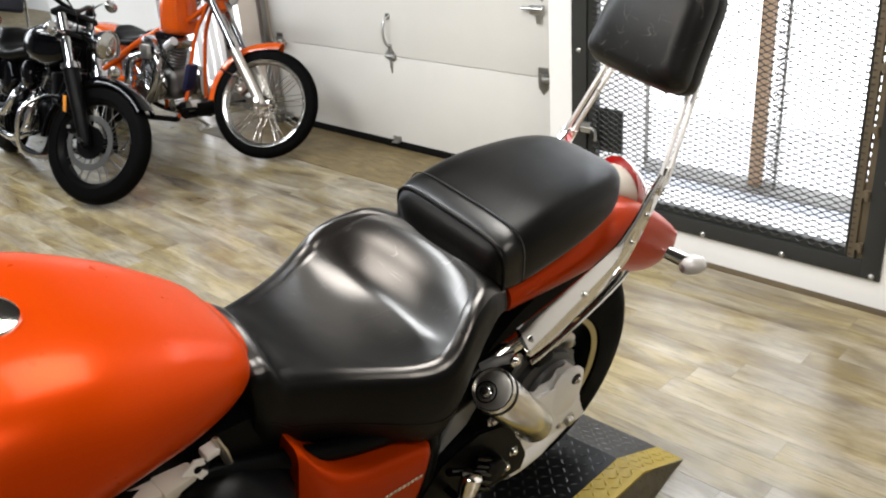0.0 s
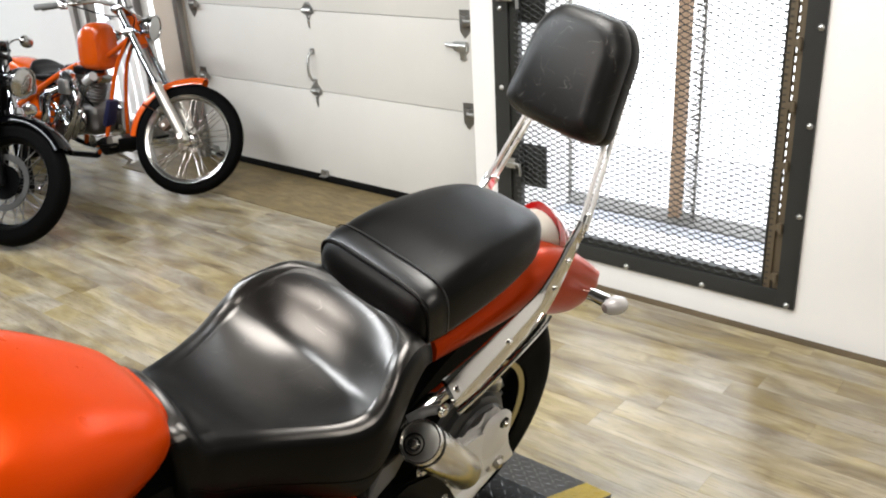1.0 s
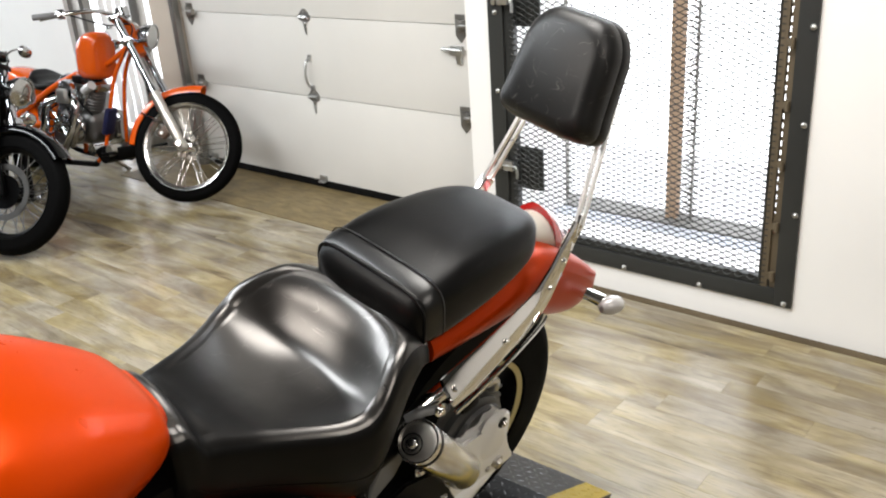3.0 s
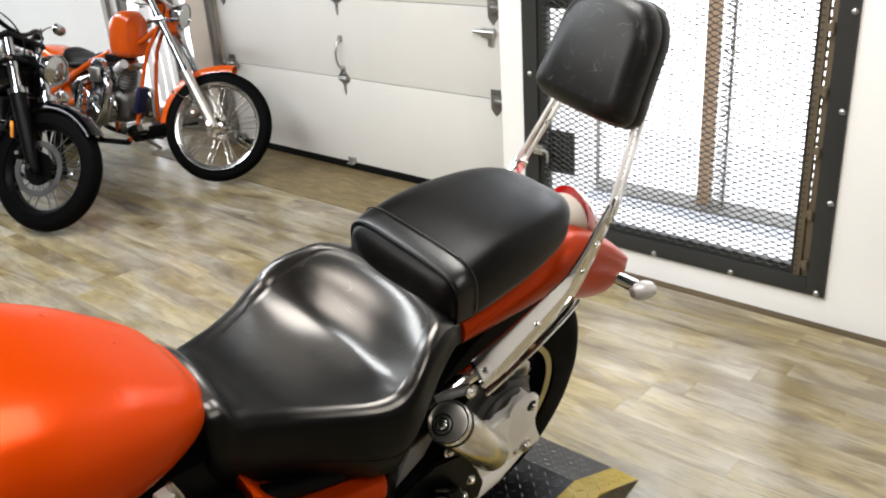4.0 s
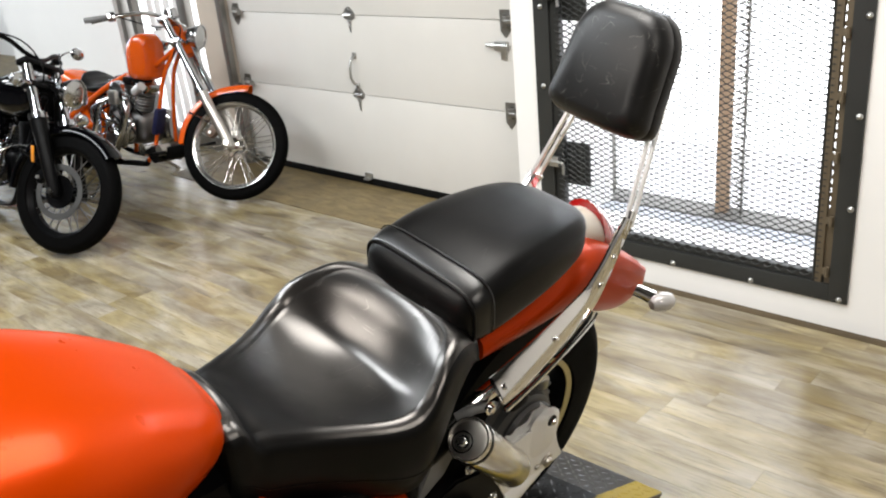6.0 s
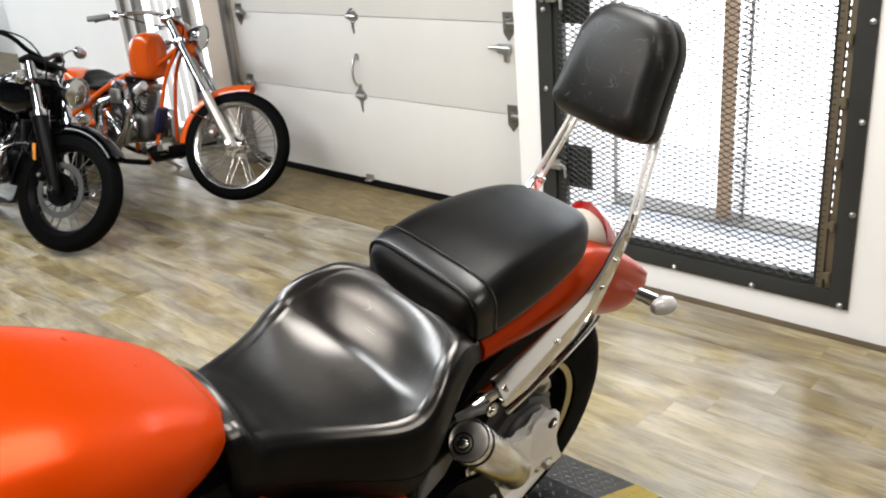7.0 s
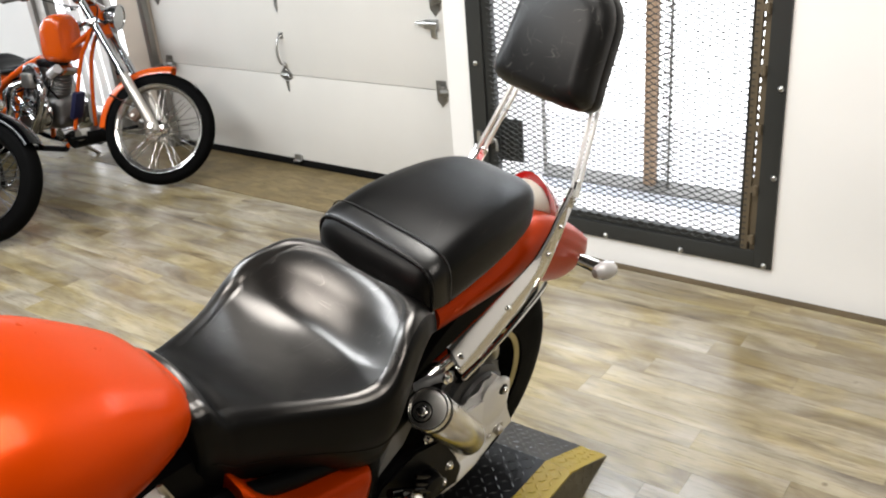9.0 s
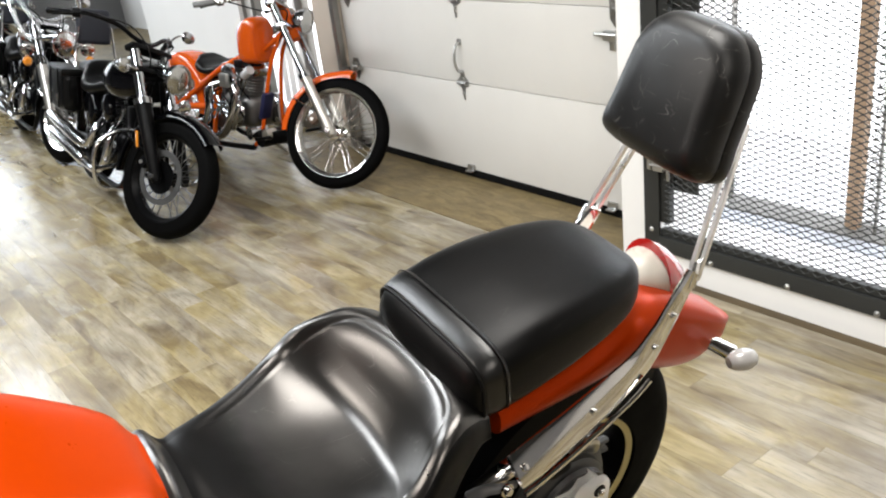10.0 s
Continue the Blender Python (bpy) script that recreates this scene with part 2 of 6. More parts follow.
M_AMBER = m_paint("amber_lens", (0.75, 0.26, 0.02), 0.12, coat=0.6)
M_WHITEL = m_paint("clear_lens", (0.52, 0.51, 0.50), 0.06, coat=1.0)
M_BLUE = m_paint("dark_blue_cover", (0.004, 0.005, 0.040), 0.5)
M_YELLOW = m_paint("worn_yellow_paint", (0.60, 0.42, 0.016), 0.42, grime=0.28, bump=0.1)
M_PLATE = m_paint("black_plate_paint", (0.009, 0.009, 0.010), 0.30, grime=0.2, bump=0.1, spec=0.28)
# treads in a lighter colour than the plate, which stands in for glints
M_TREAD = m_paint("glint_tread_tops", (0.035, 0.035, 0.037), 0.28, grime=0.2, spec=0.7)
M_BARE = m_metal("grimy_tread_plate", (0.20, 0.18, 0.13), 0.45, 0.8)
M_GLASS = m_glass("clear_glass")
M_WOOD = m_paint("shelf_wood", (0.38, 0.25, 0.12), 0.6, grime=0.15)
M_DARKP = m_paint("navy_padding", (0.012, 0.014, 0.022), 0.5)

# ---------------------------------------------------------------- mesh tools
V = Vector


def part(name, bm, material, parent=None, label="", sharp=38.0, flat=False):
    """Links a bmesh as one mesh object under a thing, or as a thing of its own."""
    bmesh.ops.recalc_face_normals(bm, faces=bm.faces[:])
    me = bpy.data.meshes.new(name)
    bm.to_mesh(me)
    bm.free()
    me.materials.append(material)
    if not flat:
        me.shade_smooth()
        me.set_sharp_from_angle(angle=radians(sharp))
    ob = new(name, me)
    if parent:
        ob.parent = parent
    if label:
        ob["label"] = label
    return ob


def thing(name, label, category, m=None, group="", kind=""):
    ob = new(name)
    ob.empty_display_size = 0.1
    if m is not None:
        ob.matrix_world = m
    return tagged(ob, label, category, group, kind)


def solid(bm, cx, cy, cz, sx, sy, sz, bevel=0.0, m=None, seg=2):
    """A box with its centre and size, bevelled."""
    r = bmesh.ops.create_cube(bm, size=1.0)
    vs = r["verts"]
    bmesh.ops.scale(bm, vec=(sx, sy, sz), verts=vs)
    if bevel:
        es = list({e for v in vs for e in v.link_edges})
        out = bmesh.ops.bevel(bm, geom=es, offset=bevel, segments=seg, affect="EDGES", profile=0.6)
        vs = list({v for f in out["faces"] for v in f.verts} | {v for v in vs if v.is_valid})
    mm = Matrix.Translation((cx, cy, cz))
    bmesh.ops.transform(bm, matrix=(m @ mm) if m is not None else mm, verts=vs)
    return bm


def box(cx, cy, cz, sx, sy, sz, bevel=0.0, m=None, seg=2):
    return solid(bmesh.new(), cx, cy, cz, sx, sy, sz, bevel, m, seg)


def ends(x0, x1, y0, y1, z0, z1, bevel=0.0):
    return box((x0 + x1) / 2, (y0 + y1) / 2, (z0 + z1) / 2, x1 - x0, y1 - y0, z1 - z0, bevel)


def glide(pts, n=6):
    """A smooth path through points."""
    p = [V(q) for q in pts]
    p = [p[0] * 2 - p[1]] + p + [p[-1] * 2 - p[-2]]
    out = []
    for i in range(1, len(p) - 2):
        a, b, c, d = p[i - 1 : i + 3]
        for k in range(n):
            t = k / n
            out.append(0.5 * (2 * b + (c - a) * t + (2 * a - 5 * b + 4 * c - d) * t * t + (3 * b - a - 3 * c + d) * t**3))
    return out + [p[-2]]


def rings(bm, loops, caps=True, closed=False):
    """Skins a row of loops of equal length."""
    rows = [[bm.verts.new(p) for p in loop] for loop in loops]
    n = len(rows[0])
    pairs = list(zip(rows, rows[1:])) + ([(rows[-1], rows[0])] if closed else [])
    for a, b in pairs:
        for i in range(n):
            bm.faces.new((a[i], a[(i + 1) % n], b[(i + 1) % n], b[i]))
    if caps and not closed:
        bm.faces.new(rows[0][::-1])
        bm.faces.new(rows[-1])
    return bm


def tube(bm, pts, r, seg=10, flat=1.0, m=None):
    """A tube along points; r is one radius or one for each point; flat squashes it."""
    p = [m @ V(q) for q in pts] if m is not None else [V(q) for q in pts]
    rs = [r] * len(p) if isinstance(r, (int, float)) else r
    t0 = (p[1] - p[0]).normalized()
    side = t0.orthogonal().normalized()
    loops = []
    for i, q in enumerate(p):
        t = (p[min(i + 1, len(p) - 1)] - p[max(i - 1, 0)]).normalized()
        side = (side - t * side.dot(t)).normalized()
        up = t.cross(side)
        loops.append([q + rs[i] * (math.cos(a) * side + flat * math.sin(a) * up) for a in (2 * math.pi * k / seg for k in range(seg))])
    return rings(bm, loops)


def rod(a, b, r, seg=12, r2=None):
    return tube(bmesh.new(), [a, b], [r, r if r2 is None else r2], seg)


def lathe(bm, prof, seg=32, m=None, closed=False):
    """Turns a profile of (radius, height) round z."""
    loops = []
    for r, z in prof:
        loops.append([V((max(r, 1e-4) * math.cos(a), max(r, 1e-4) * math.sin(a), z)) for a in (2 * math.pi * k / seg for k in range(seg))])
    if m is not None:
        loops = [[m @ p for p in loop] for loop in loops]
    return rings(bm, loops, caps=not closed, closed=closed)


def aim(a, d):
    """A matrix at a whose z points along d."""
    return Matrix.Translation(a) @ V(d).to_track_quat("Z", "Y").to_matrix().to_4x4()


def plate(outline, thick, m=None, bevel=0.0):
    """A flat outline in x, y given depth along z."""
    bm = bmesh.new()
    n = len(outline)
    lo = [bm.verts.new((x, y, -thick / 2)) for x, y in outline]
    hi = [bm.verts.new((x, y, thick / 2)) for x, y in outline]
    bm.faces.new(lo[::-1])
    bm.faces.new(hi)
    for i in range(n):
        bm.faces.new((lo[i], lo[(i + 1) % n], hi[(i + 1) % n], hi[i]))
    if bevel:
        es = [e for e in bm.edges if abs(e.verts[0].co.z - e.verts[1].co.z) < 1e-6]
        bmesh.ops.bevel(bm, geom=es, offset=bevel, segments=2, affect="EDGES")
    if m is not None:
        bmesh.ops.transform(bm, matrix=m, verts=bm.verts[:])
    return bm


def lerp(table, x):
    """Smooth value from rows of (x, value)."""
    xs, ys = [a for a, _ in table], [b for _, b in table]
    if x <= xs[0]:
        return ys[0]
    for i in range(len(xs) - 1):
        if x <= xs[i + 1]:
            t = (x - xs[i]) / (xs[i + 1] - xs[i])
            d = lambda k: 0.0 if k in (0, len(xs) - 1) else (ys[k + 1] - ys[k - 1]) / (xs[k + 1] - xs[k - 1])
            h = xs[i + 1] - xs[i]
            return ((2 * t**3 - 3 * t**2 + 1) * ys[i] + (t**3 - 2 * t**2 + t) * h * d(i) + (3 * t**2 - 2 * t**3) * ys[i + 1] + (t**3 - t**2) * h * d(i + 1))
    return ys[-1]

# ---------------------------------------------------------------- the room
GATE_Y, DOOR_Y = -0.36, 0.0

floor = tagged(part("floor", ends(-10, 7, -7.5, 0.1, -0.12, -0.006), M_UNDER), "yellow-tan wood-look vinyl plank floor, worn glossy", "floor", kind="structure")
tagged(part("threshold", ends(-1.45, 1.40, -0.485, 0.06, -0.003, 0.004, 0.001), M_APRON), "brown sealed wooden threshold board before the garage door", "threshold", kind="structure")

# the dirty brown line where planks meet the wall, laid as an added strip
edge_strip = tagged(part("edge_strip", ends(1.405, 7.0, -0.405, -0.3605, -0.003, 0.002, 0.001), M_EDGE), "dirty brown strip along the foot of the white wall", "floor board", kind="structure")


def walls(name, label, pieces, material):
    bm = bmesh.new()
    for x0, x1, y0, y1, z0, z1 in pieces:
        solid(bm, (x0 + x1) / 2, (y0 + y1) / 2, (z0 + z1) / 2, x1 - x0, y1 - y0, z1 - z0)
    return tagged(part(name, bm, material, flat=True), label, "wall", kind="structure")


wall_gate = walls("wall_gate", "white painted wall round the steel gate", [
    (1.412, 1.60, -0.36, 0.12, 0, 3.2), (2.79, 7.0, -0.36, -0.06, 0, 3.2),
    (1.60, 2.79, -0.36, -0.06, 0, 0.165), (1.60, 2.79, -0.36, -0.06, 2.30, 3.2)], M_WALL)
wall_door = walls("wall_door", "white painted wall over the garage door", [(-1.16, 1.412, 0.06, 0.2, 2.30, 3.2)], M_WALL)
pilaster = walls("wall_pilaster", "beige painted pilaster beside the garage door", [(-1.46, -1.16, -0.03, 0.2, 0, 3.2)], M_BEIGE)
wall_left = walls("wall_left", "plain white painted wall behind the motorcycles", [
    (-4.65, -2.62, 0.0, 0.2, 0, 3.2), (-2.62, -1.46, 0.0, 0.2, 2.35, 3.2)], M_WALL)
wall_recess = walls("wall_recess", "white wall of the work recess", [(-10, -4.65, 1.6, 1.75, 0, 3.2), (-4.65, -4.55, 0.2, 1.75, 0, 3.2)], M_WALL)
wall_west = walls("wall_west", "plain grey wall", [(-10.15, -10, -7.5, 1.75, 0, 3.2)], M_BACKW)
wall_east = walls("wall_east", "plain grey wall", [(7, 7.15, -7.5, -0.06, 0, 3.2)], M_BACKW)
wall_south = walls("wall_south", "plain grey wall", [(-10, 7, -7.65, -7.5, 0, 3.2)], M_BACKW)
ceiling = tagged(part("ceiling", ends(-10.15, 7.15, -7.65, 1.75, 3.2, 3.35), M_CEIL, flat=True), "plain dark ceiling", "ceiling", kind="structure")
floor_recess = tagged(part("floor_recess", ends(-10, -4.65, 0.1, 1.6, -0.12, 0.0), M_APRON), "brown floor of the work recess", "floor", kind="structure")

# a housing for each strip, the added last one too
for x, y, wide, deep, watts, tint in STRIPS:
    fix = thing("ceiling_light", "white ceiling light out of view, with a bright diffuser", "ceiling light", pose(x, y, 3.2), "ceiling lights")
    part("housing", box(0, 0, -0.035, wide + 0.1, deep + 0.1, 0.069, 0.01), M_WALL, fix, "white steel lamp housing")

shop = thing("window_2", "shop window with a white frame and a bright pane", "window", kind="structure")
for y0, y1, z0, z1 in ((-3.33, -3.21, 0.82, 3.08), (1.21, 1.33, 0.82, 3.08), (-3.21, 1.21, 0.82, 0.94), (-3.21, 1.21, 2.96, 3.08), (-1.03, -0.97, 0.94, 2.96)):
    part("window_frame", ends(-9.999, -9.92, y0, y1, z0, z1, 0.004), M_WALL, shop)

# outdoors beyond the openings
ground = tagged(part("ground", ends(-12, 14, 0.201, 9.0, -0.3, -0.02), M_SNOW, flat=True), "pale bright ground outdoors", "ground", kind="structure")
porch = tagged(part("porch_floor", ends(1.60, 4.2, -0.06, 0.099, -0.2, 0.142), M_PORCH, flat=True), "pale bright porch floor", "ground", kind="structure")
for name, x0, x1, y in (("backdrop_gate", -1.3, 6.5, 1.6), ("backdrop_window", -4.4, -1.35, 1.1)):
    bm = bmesh.new()
    bm.faces.new([bm.verts.new(p) for p in ((x0, y, -0.02), (x1, y, -0.02), (x1, y, 3.6), (x0, y, 3.6))])
    tagged(part(name, bm, M_SKY, flat=True), "bright overcast daylight outdoors", "sky", kind="structure")

# ---------------------------------------------------------------- garage door
door = thing("door_1", "cream sectional garage door, closed, with steel hinges and handle", "garage door", kind="structure")
JOINTS = [0.045, 0.553, 1.002, 1.451, 1.90, 2.32]
for z0, z1 in zip(JOINTS, JOINTS[1:]):
    part("door_section", ends(-1.15, 1.40, 0.0, 0.045, z0 + 0.002, z1 - 0.002, 0.003), M_DOOR, door)
part("bottom_seal", ends(-1.15, 1.40, -0.006, 0.04, 0.004, 0.046, 0.006), M_SEAL, door, "black rubber bottom seal")


def hinge(x, z):
    bm = plate([(-0.045, 0.01), (-0.012, 0.045), (0.012, 0.045), (0.045, 0.01), (0.045, -0.012), (0.012, -0.03), (0.004, -0.095), (-0.004, -0.095), (-0.012, -0.03), (-0.045, -0.012)], 0.004, pose(x, -0.003, z, 90))
    tube(bm, [(x - 0.035, -0.012, z), (x + 0.035, -0.012, z)], 0.010, 8)
    for dz in (0.028, -0.035, -0.06):
        tube(bm, [(x, -0.004, z + dz), (x, -0.012, z + dz)], 0.006, 8)
    part("hinge", bm, M_GALV, door, "galvanised steel hinge")


for z in JOINTS[1:-1]:
    hinge(0.0, z)
    for x in (-1.06, 1.10):
        bm = plate([(-0.03, 0.05), (0.03, 0.05), (0.03, -0.05), (0.0, -0.085), (-0.03, -0.05)], 0.005, pose(x, -0.003, z, 90))
        tube(bm, [(x, -0.02, z - 0.03), (x, -0.02, z + 0.03)], 0.012, 8)
        solid(bm, x + 0.02, -0.02, z, 0.03, 0.036, 0.05, 0.004)
        tube(bm, [(x + 0.02, -0.03, z), (x + 0.07, -0.03, z)], 0.018, 10)
        part("roller_hinge", bm, M_TRACK, door, "grey steel roller hinge")
bm = tube(bmesh.new(), glide([(0, -0.004, 0.775), (0.0, -0.03, 0.76), (0.0, -0.046, 0.71), (0.0, -0.046, 0.665), (0.0, -0.03, 0.625), (0, -0.004, 0.61)]), 0.008, 8)
solid(bm, 0, -0.004, 0.778, 0.03, 0.006, 0.034, 0.002)
solid(bm, 0, -0.004, 0.606, 0.03, 0.006, 0.034, 0.002)
part("lift_handle", bm, M_GALV, door, "steel lift handle")
bm = box(1.075, -0.012, 0.88, 0.075, 0.022, 0.045, 0.004)
tube(bm, [(0.99, -0.02, 0.885), (1.12, -0.02, 0.885)], 0.010, 8)
solid(bm, 1.085, -0.008, 0.845, 0.03, 0.012, 0.06, 0.002)
part("slide_bolt", bm, M_GALV, door, "galvanised slide bolt")
for x in (0.0, -1.05, 1.05):
    bm = box(x, -0.010, 0.062, 0.055, 0.014, 0.035, 0.003)
    solid(bm, x, -0.022, 0.045, 0.05, 0.03, 0.006, 0.002)
    part("bottom_bracket", bm, M_GALV, door)
track = tagged(part("door_track", ends(-1.175, -1.125, -0.075, -0.032, 0.0, 2.3, 0.006), M_TRACK), "dark steel door track", "door track", kind="structure")
bm = box(-1.115, -0.045, 0.25, 0.03, 0.05, 0.5, 0.006)
solid(bm, -1.125, -0.05, 0.52, 0.05, 0.05, 0.06, 0.01)
tagged(part("track_bracket", bm, M_TRACK), "grey steel track bracket", "bracket", kind="structure")

# glazed opening behind the motorcycles
win = thing("window_1", "tall bright glazed door with dark metal frame", "glazed door", kind="structure")
for x0, x1 in ((-2.62, -2.56), (-2.46, -2.40), (-1.80, -1.70), (-1.52, -1.46)):
    part("window_frame", ends(x0, x1, 0.03, 0.09, 0.0, 2.35, 0.005), M_TRACK, win)
part("window_frame", ends(-2.56, -1.52, 0.03, 0.09, 2.27, 2.35, 0.005), M_TRACK, win)
for x0, x1 in ((-2.56, -2.46), (-2.40, -1.80), (-1.70, -1.52)):
    part("window_frame", ends(x0, x1, 0.03, 0.09, 0.0, 0.10, 0.005), M_TRACK, win)
for x in (-2.33, -2.23, -2.12, -2.0, -1.9):
    loops = []
    for k in range(13):
        z = 0.12 + k * 2.1 / 12
        loops.append([(x + 0.045 * math.cos(a) + 0.012 * math.sin(7 * z + x * 9), 0.14 + 0.012 * math.sin(a), z) for a in (2 * math.pi * j / 10 for j in range(10))])
    part("curtain_fold", rings(bmesh.new(), [[V(p) for p in lo] for lo in loops]), M_WALL, win, "white translucent curtain")

# ---------------------------------------------------------------- steel gate
gate = thing("gate", "black steel security gate with expanded metal mesh, closed", "gate", kind="structure")
part("frame_stile", ends(1.538, 1.612, GATE_Y - 0.012, GATE_Y - 0.001, 0.11, 2.40, 0.002), M_STEEL, gate)
part("frame_stile", ends(2.79, 2.857, GATE_Y - 0.012, GATE_Y - 0.001, 0.11, 2.40, 0.002), M_STEEL, gate)
part("frame_rail", ends(1.612, 2.79, GATE_Y - 0.012, GATE_Y - 0.001, 0.11, 0.176, 0.002), M_STEEL, gate)
part("frame_rail", ends(1.612, 2.79, GATE_Y - 0.012, GATE_Y - 0.001, 2.31, 2.40, 0.002), M_STEEL, gate)
part("leaf_rail", ends(1.61, 2.767, GATE_Y + 0.0005, GATE_Y + 0.03, 0.168, 0.208, 0.003), M_STEEL, gate)
part("leaf_stile", ends(1.602, 1.655, GATE_Y + 0.0005, GATE_Y + 0.03, 0.235, 2.30, 0.003), M_STEEL, gate)
part("leaf_stile", ends(2.736, 2.7615, GATE_Y - 0.008, GATE_Y + 0.014, 0.172, 2.29, 0.003), M_RUST, gate, "rust-brown steel angle")
part("leaf_stile", ends(2.767, 2.800, GATE_Y + 0.0005, GATE_Y + 0.014, 0.168, 2.30, 0.003), M_RUST, gate, "rust-brown steel angle")
part("mesh_edge", ends(2.728, 2.7355, GATE_Y - 0.010, GATE_Y + 0.004, 0.178, 2.29, 0.002), M_STEEL, gate, "black edge strip of the mesh")
part("hinge_cover", ends(2.7575, 2.7695, GATE_Y + 0.004, GATE_Y + 0.012, 0.17, 0.46, 0.001), M_RUST, gate)
for i in range(56):
    z = 0.47 + i * 0.0325
    part("hinge_weld", ends(2.7610, 2.7675, GATE_Y + 0.006, GATE_Y + 0.014, z, z + 0.013, 0.001), M_RUST, gate)
for z in (0.225, 0.42, 0.65, 0.86, 1.07, 1.3, 1.55, 1.8, 2.05):
    bm = rod((2.780, GATE_Y - 0.016, z - 0.018), (2.780, GATE_Y - 0.016, z + 0.018), 0.008, 10)
    solid(bm, 2.772, GATE_Y - 0.012, z, 0.02, 0.005, 0.026, 0.001)
    part("hinge_knuckle", bm, M_RUST, gate)
BOLTS = [(2.829, 0.123), (2.505, 0.123), (2.18, 0.123), (1.857, 0.123), (1.575, 0.20)]
BOLTS += [(2.84, 0.473 + 0.325 * k) for k in range(6)] + [(1.575, 0.48 + 0.325 * k) for k in range(6)]
for x, z in BOLTS:
    bm = lathe(bmesh.new(), [(0.0, 0.009), (0.006, 0.008), (0.010, 0.004), (0.0115, 0.0)], 12, aim((x, GATE_Y - 0.012, z), (0, -1, 0)))
    part("bolt", bm, M_GALV, gate, "galvanised carriage bolt")
# expanded metal: zigzag strands, row over row
bm = bmesh.new()
MW, MH, Y0 = 0.046, 0.0235, GATE_Y - 0.004
nx, nz = int((2.745 - 1.64) / (MW / 2)), int((2.27 - 0.190) / MH)
for j in range(nz):
    for s in (0, 1):
        z0 = 0.190 + j * MH
        rows = []
        for i in range(nx + 1):
            up = i % 2
            x = 1.64 + i * MW / 2
            z = z0 + (0.5 * MH * up if s == 0 else MH - 0.5 * MH * up)
            dy = 0.004 if up else -0.004
            rows.append((bm.verts.new((x, Y0 + dy, z - 0.0014)), bm.verts.new((x, Y0 + dy + 0.0028, z + 0.0014))))
        for (a, b), (c, d) in zip(rows, rows[1:]):
            bm.faces.new((a, c, d, b))
for j in range(nz):
    for i in range(nx + 1):
        x, z = 1.64 + i * MW / 2, 0.190 + j * MH + (0.5 * MH if i % 2 else 0.0)
        bond = [bm.verts.new((x + p, Y0 + (0.0055 if i % 2 else -0.0025) - 0.0035, z + q)) for p, q in ((-0.0078, 0), (0, -0.0031), (0.0078, 0), (0, 0.0031))]
        bm.faces.new(bond)
ob = part("expanded_mesh", bm, M_STEEL, gate, "black expanded metal mesh", flat=True)
ob.modifiers.new("thickness", "SOLIDIFY").thickness = 0.0018
tagged(ob, kind="stuff")
for z0, z1 in ((0.37, 0.56), (1.07, 1.26)):
    bm = ends(1.64, 1.765, GATE_Y + 0.034, GATE_Y + 0.042, z0, z1, 0.002)
    part("lock_plate", bm, M_STEEL, gate, "black steel lock plate behind the mesh")
    zc = (z0 + z1) / 2 + 0.02
    bm = box(1.625, GATE_Y - 0.024, zc, 0.05, 0.02, 0.045, 0.004)
    tube(bm, glide([(1.585, GATE_Y - 0.03, zc), (1.65, GATE_Y - 0.03, zc), (1.672, GATE_Y - 0.032, zc - 0.008), (1.676, GATE_Y - 0.034, zc - 0.05)], 5), 0.0065, 8)
    solid(bm, 1.575, GATE_Y - 0.018, zc, 0.02, 0.012, 0.05, 0.003)
    part("latch", bm, M_GALV, gate, "galvanised slide latch")
# beyond the gate: a kerb with a post and narrow mesh screens on it
kerb = tagged(part("porch_kerb", ends(0.6, 5.0, 0.10, 0.265, -0.2, 0.150, 0.010), M_CONC), "grey concrete kerb outside the gate", "kerb", kind="structure")
post = tagged(part("porch_post", ends(2.104, 2.153, 0.16, 0.21, 0.1501, 2.6, 0.004), M_POST), "brown wooden post on a concrete kerb outdoors", "post", kind="structure")
for x0, x1 in ((2.160, 2.224), (1.500, 1.575)):
    screen = thing("porch_screen", "narrow grey steel mesh screen on the kerb outdoors", "screen", kind="structure")
    part("screen_bar", ends(x1 - 0.010, x1, 0.172, 0.186, 0.1501, 2.6, 0.002), M_TRACK, screen)
    part("screen_bar", ends(x1 - 0.030, x1 - 0.022, 0.225, 0.235, 0.1501, 2.6, 0.002), M_TRACK, screen)
    bm = bmesh.new()
    for y, shift in ((0.178, 0.0), (0.230, 0.011)):
        for k in range(110):
            z = 0.16 + k * 0.022 + shift
            for p, q in (((x0, z), (x1, z + 0.022)), ((x1, z), (x0, z + 0.022))):
                tube(bm, [(p[0], y, p[1]), (q[0], y, q[1])], 0.0021, 4)
    tagged(part("screen_mesh", bm, M_TRACK, screen, flat=True), kind="stuff")
# ---------------------------------------------------------------- wheels and small motorcycle parts


def tyre_profile(r, w, h):
    """Cross-section of a tyre as (radius, across), closed."""
    pts = []
    for k in range(17):
        a = math.pi * (k / 16)
        pts.append((r - h + h * math.sin(a) ** 0.8, -w / 2 * math.cos(a) * (1.0 if 0.15 < k / 16 < 0.85 else 0.9)))
    return pts + [(r - h - 0.006, w * 0.36), (r - h - 0.006, -w * 0.36)]


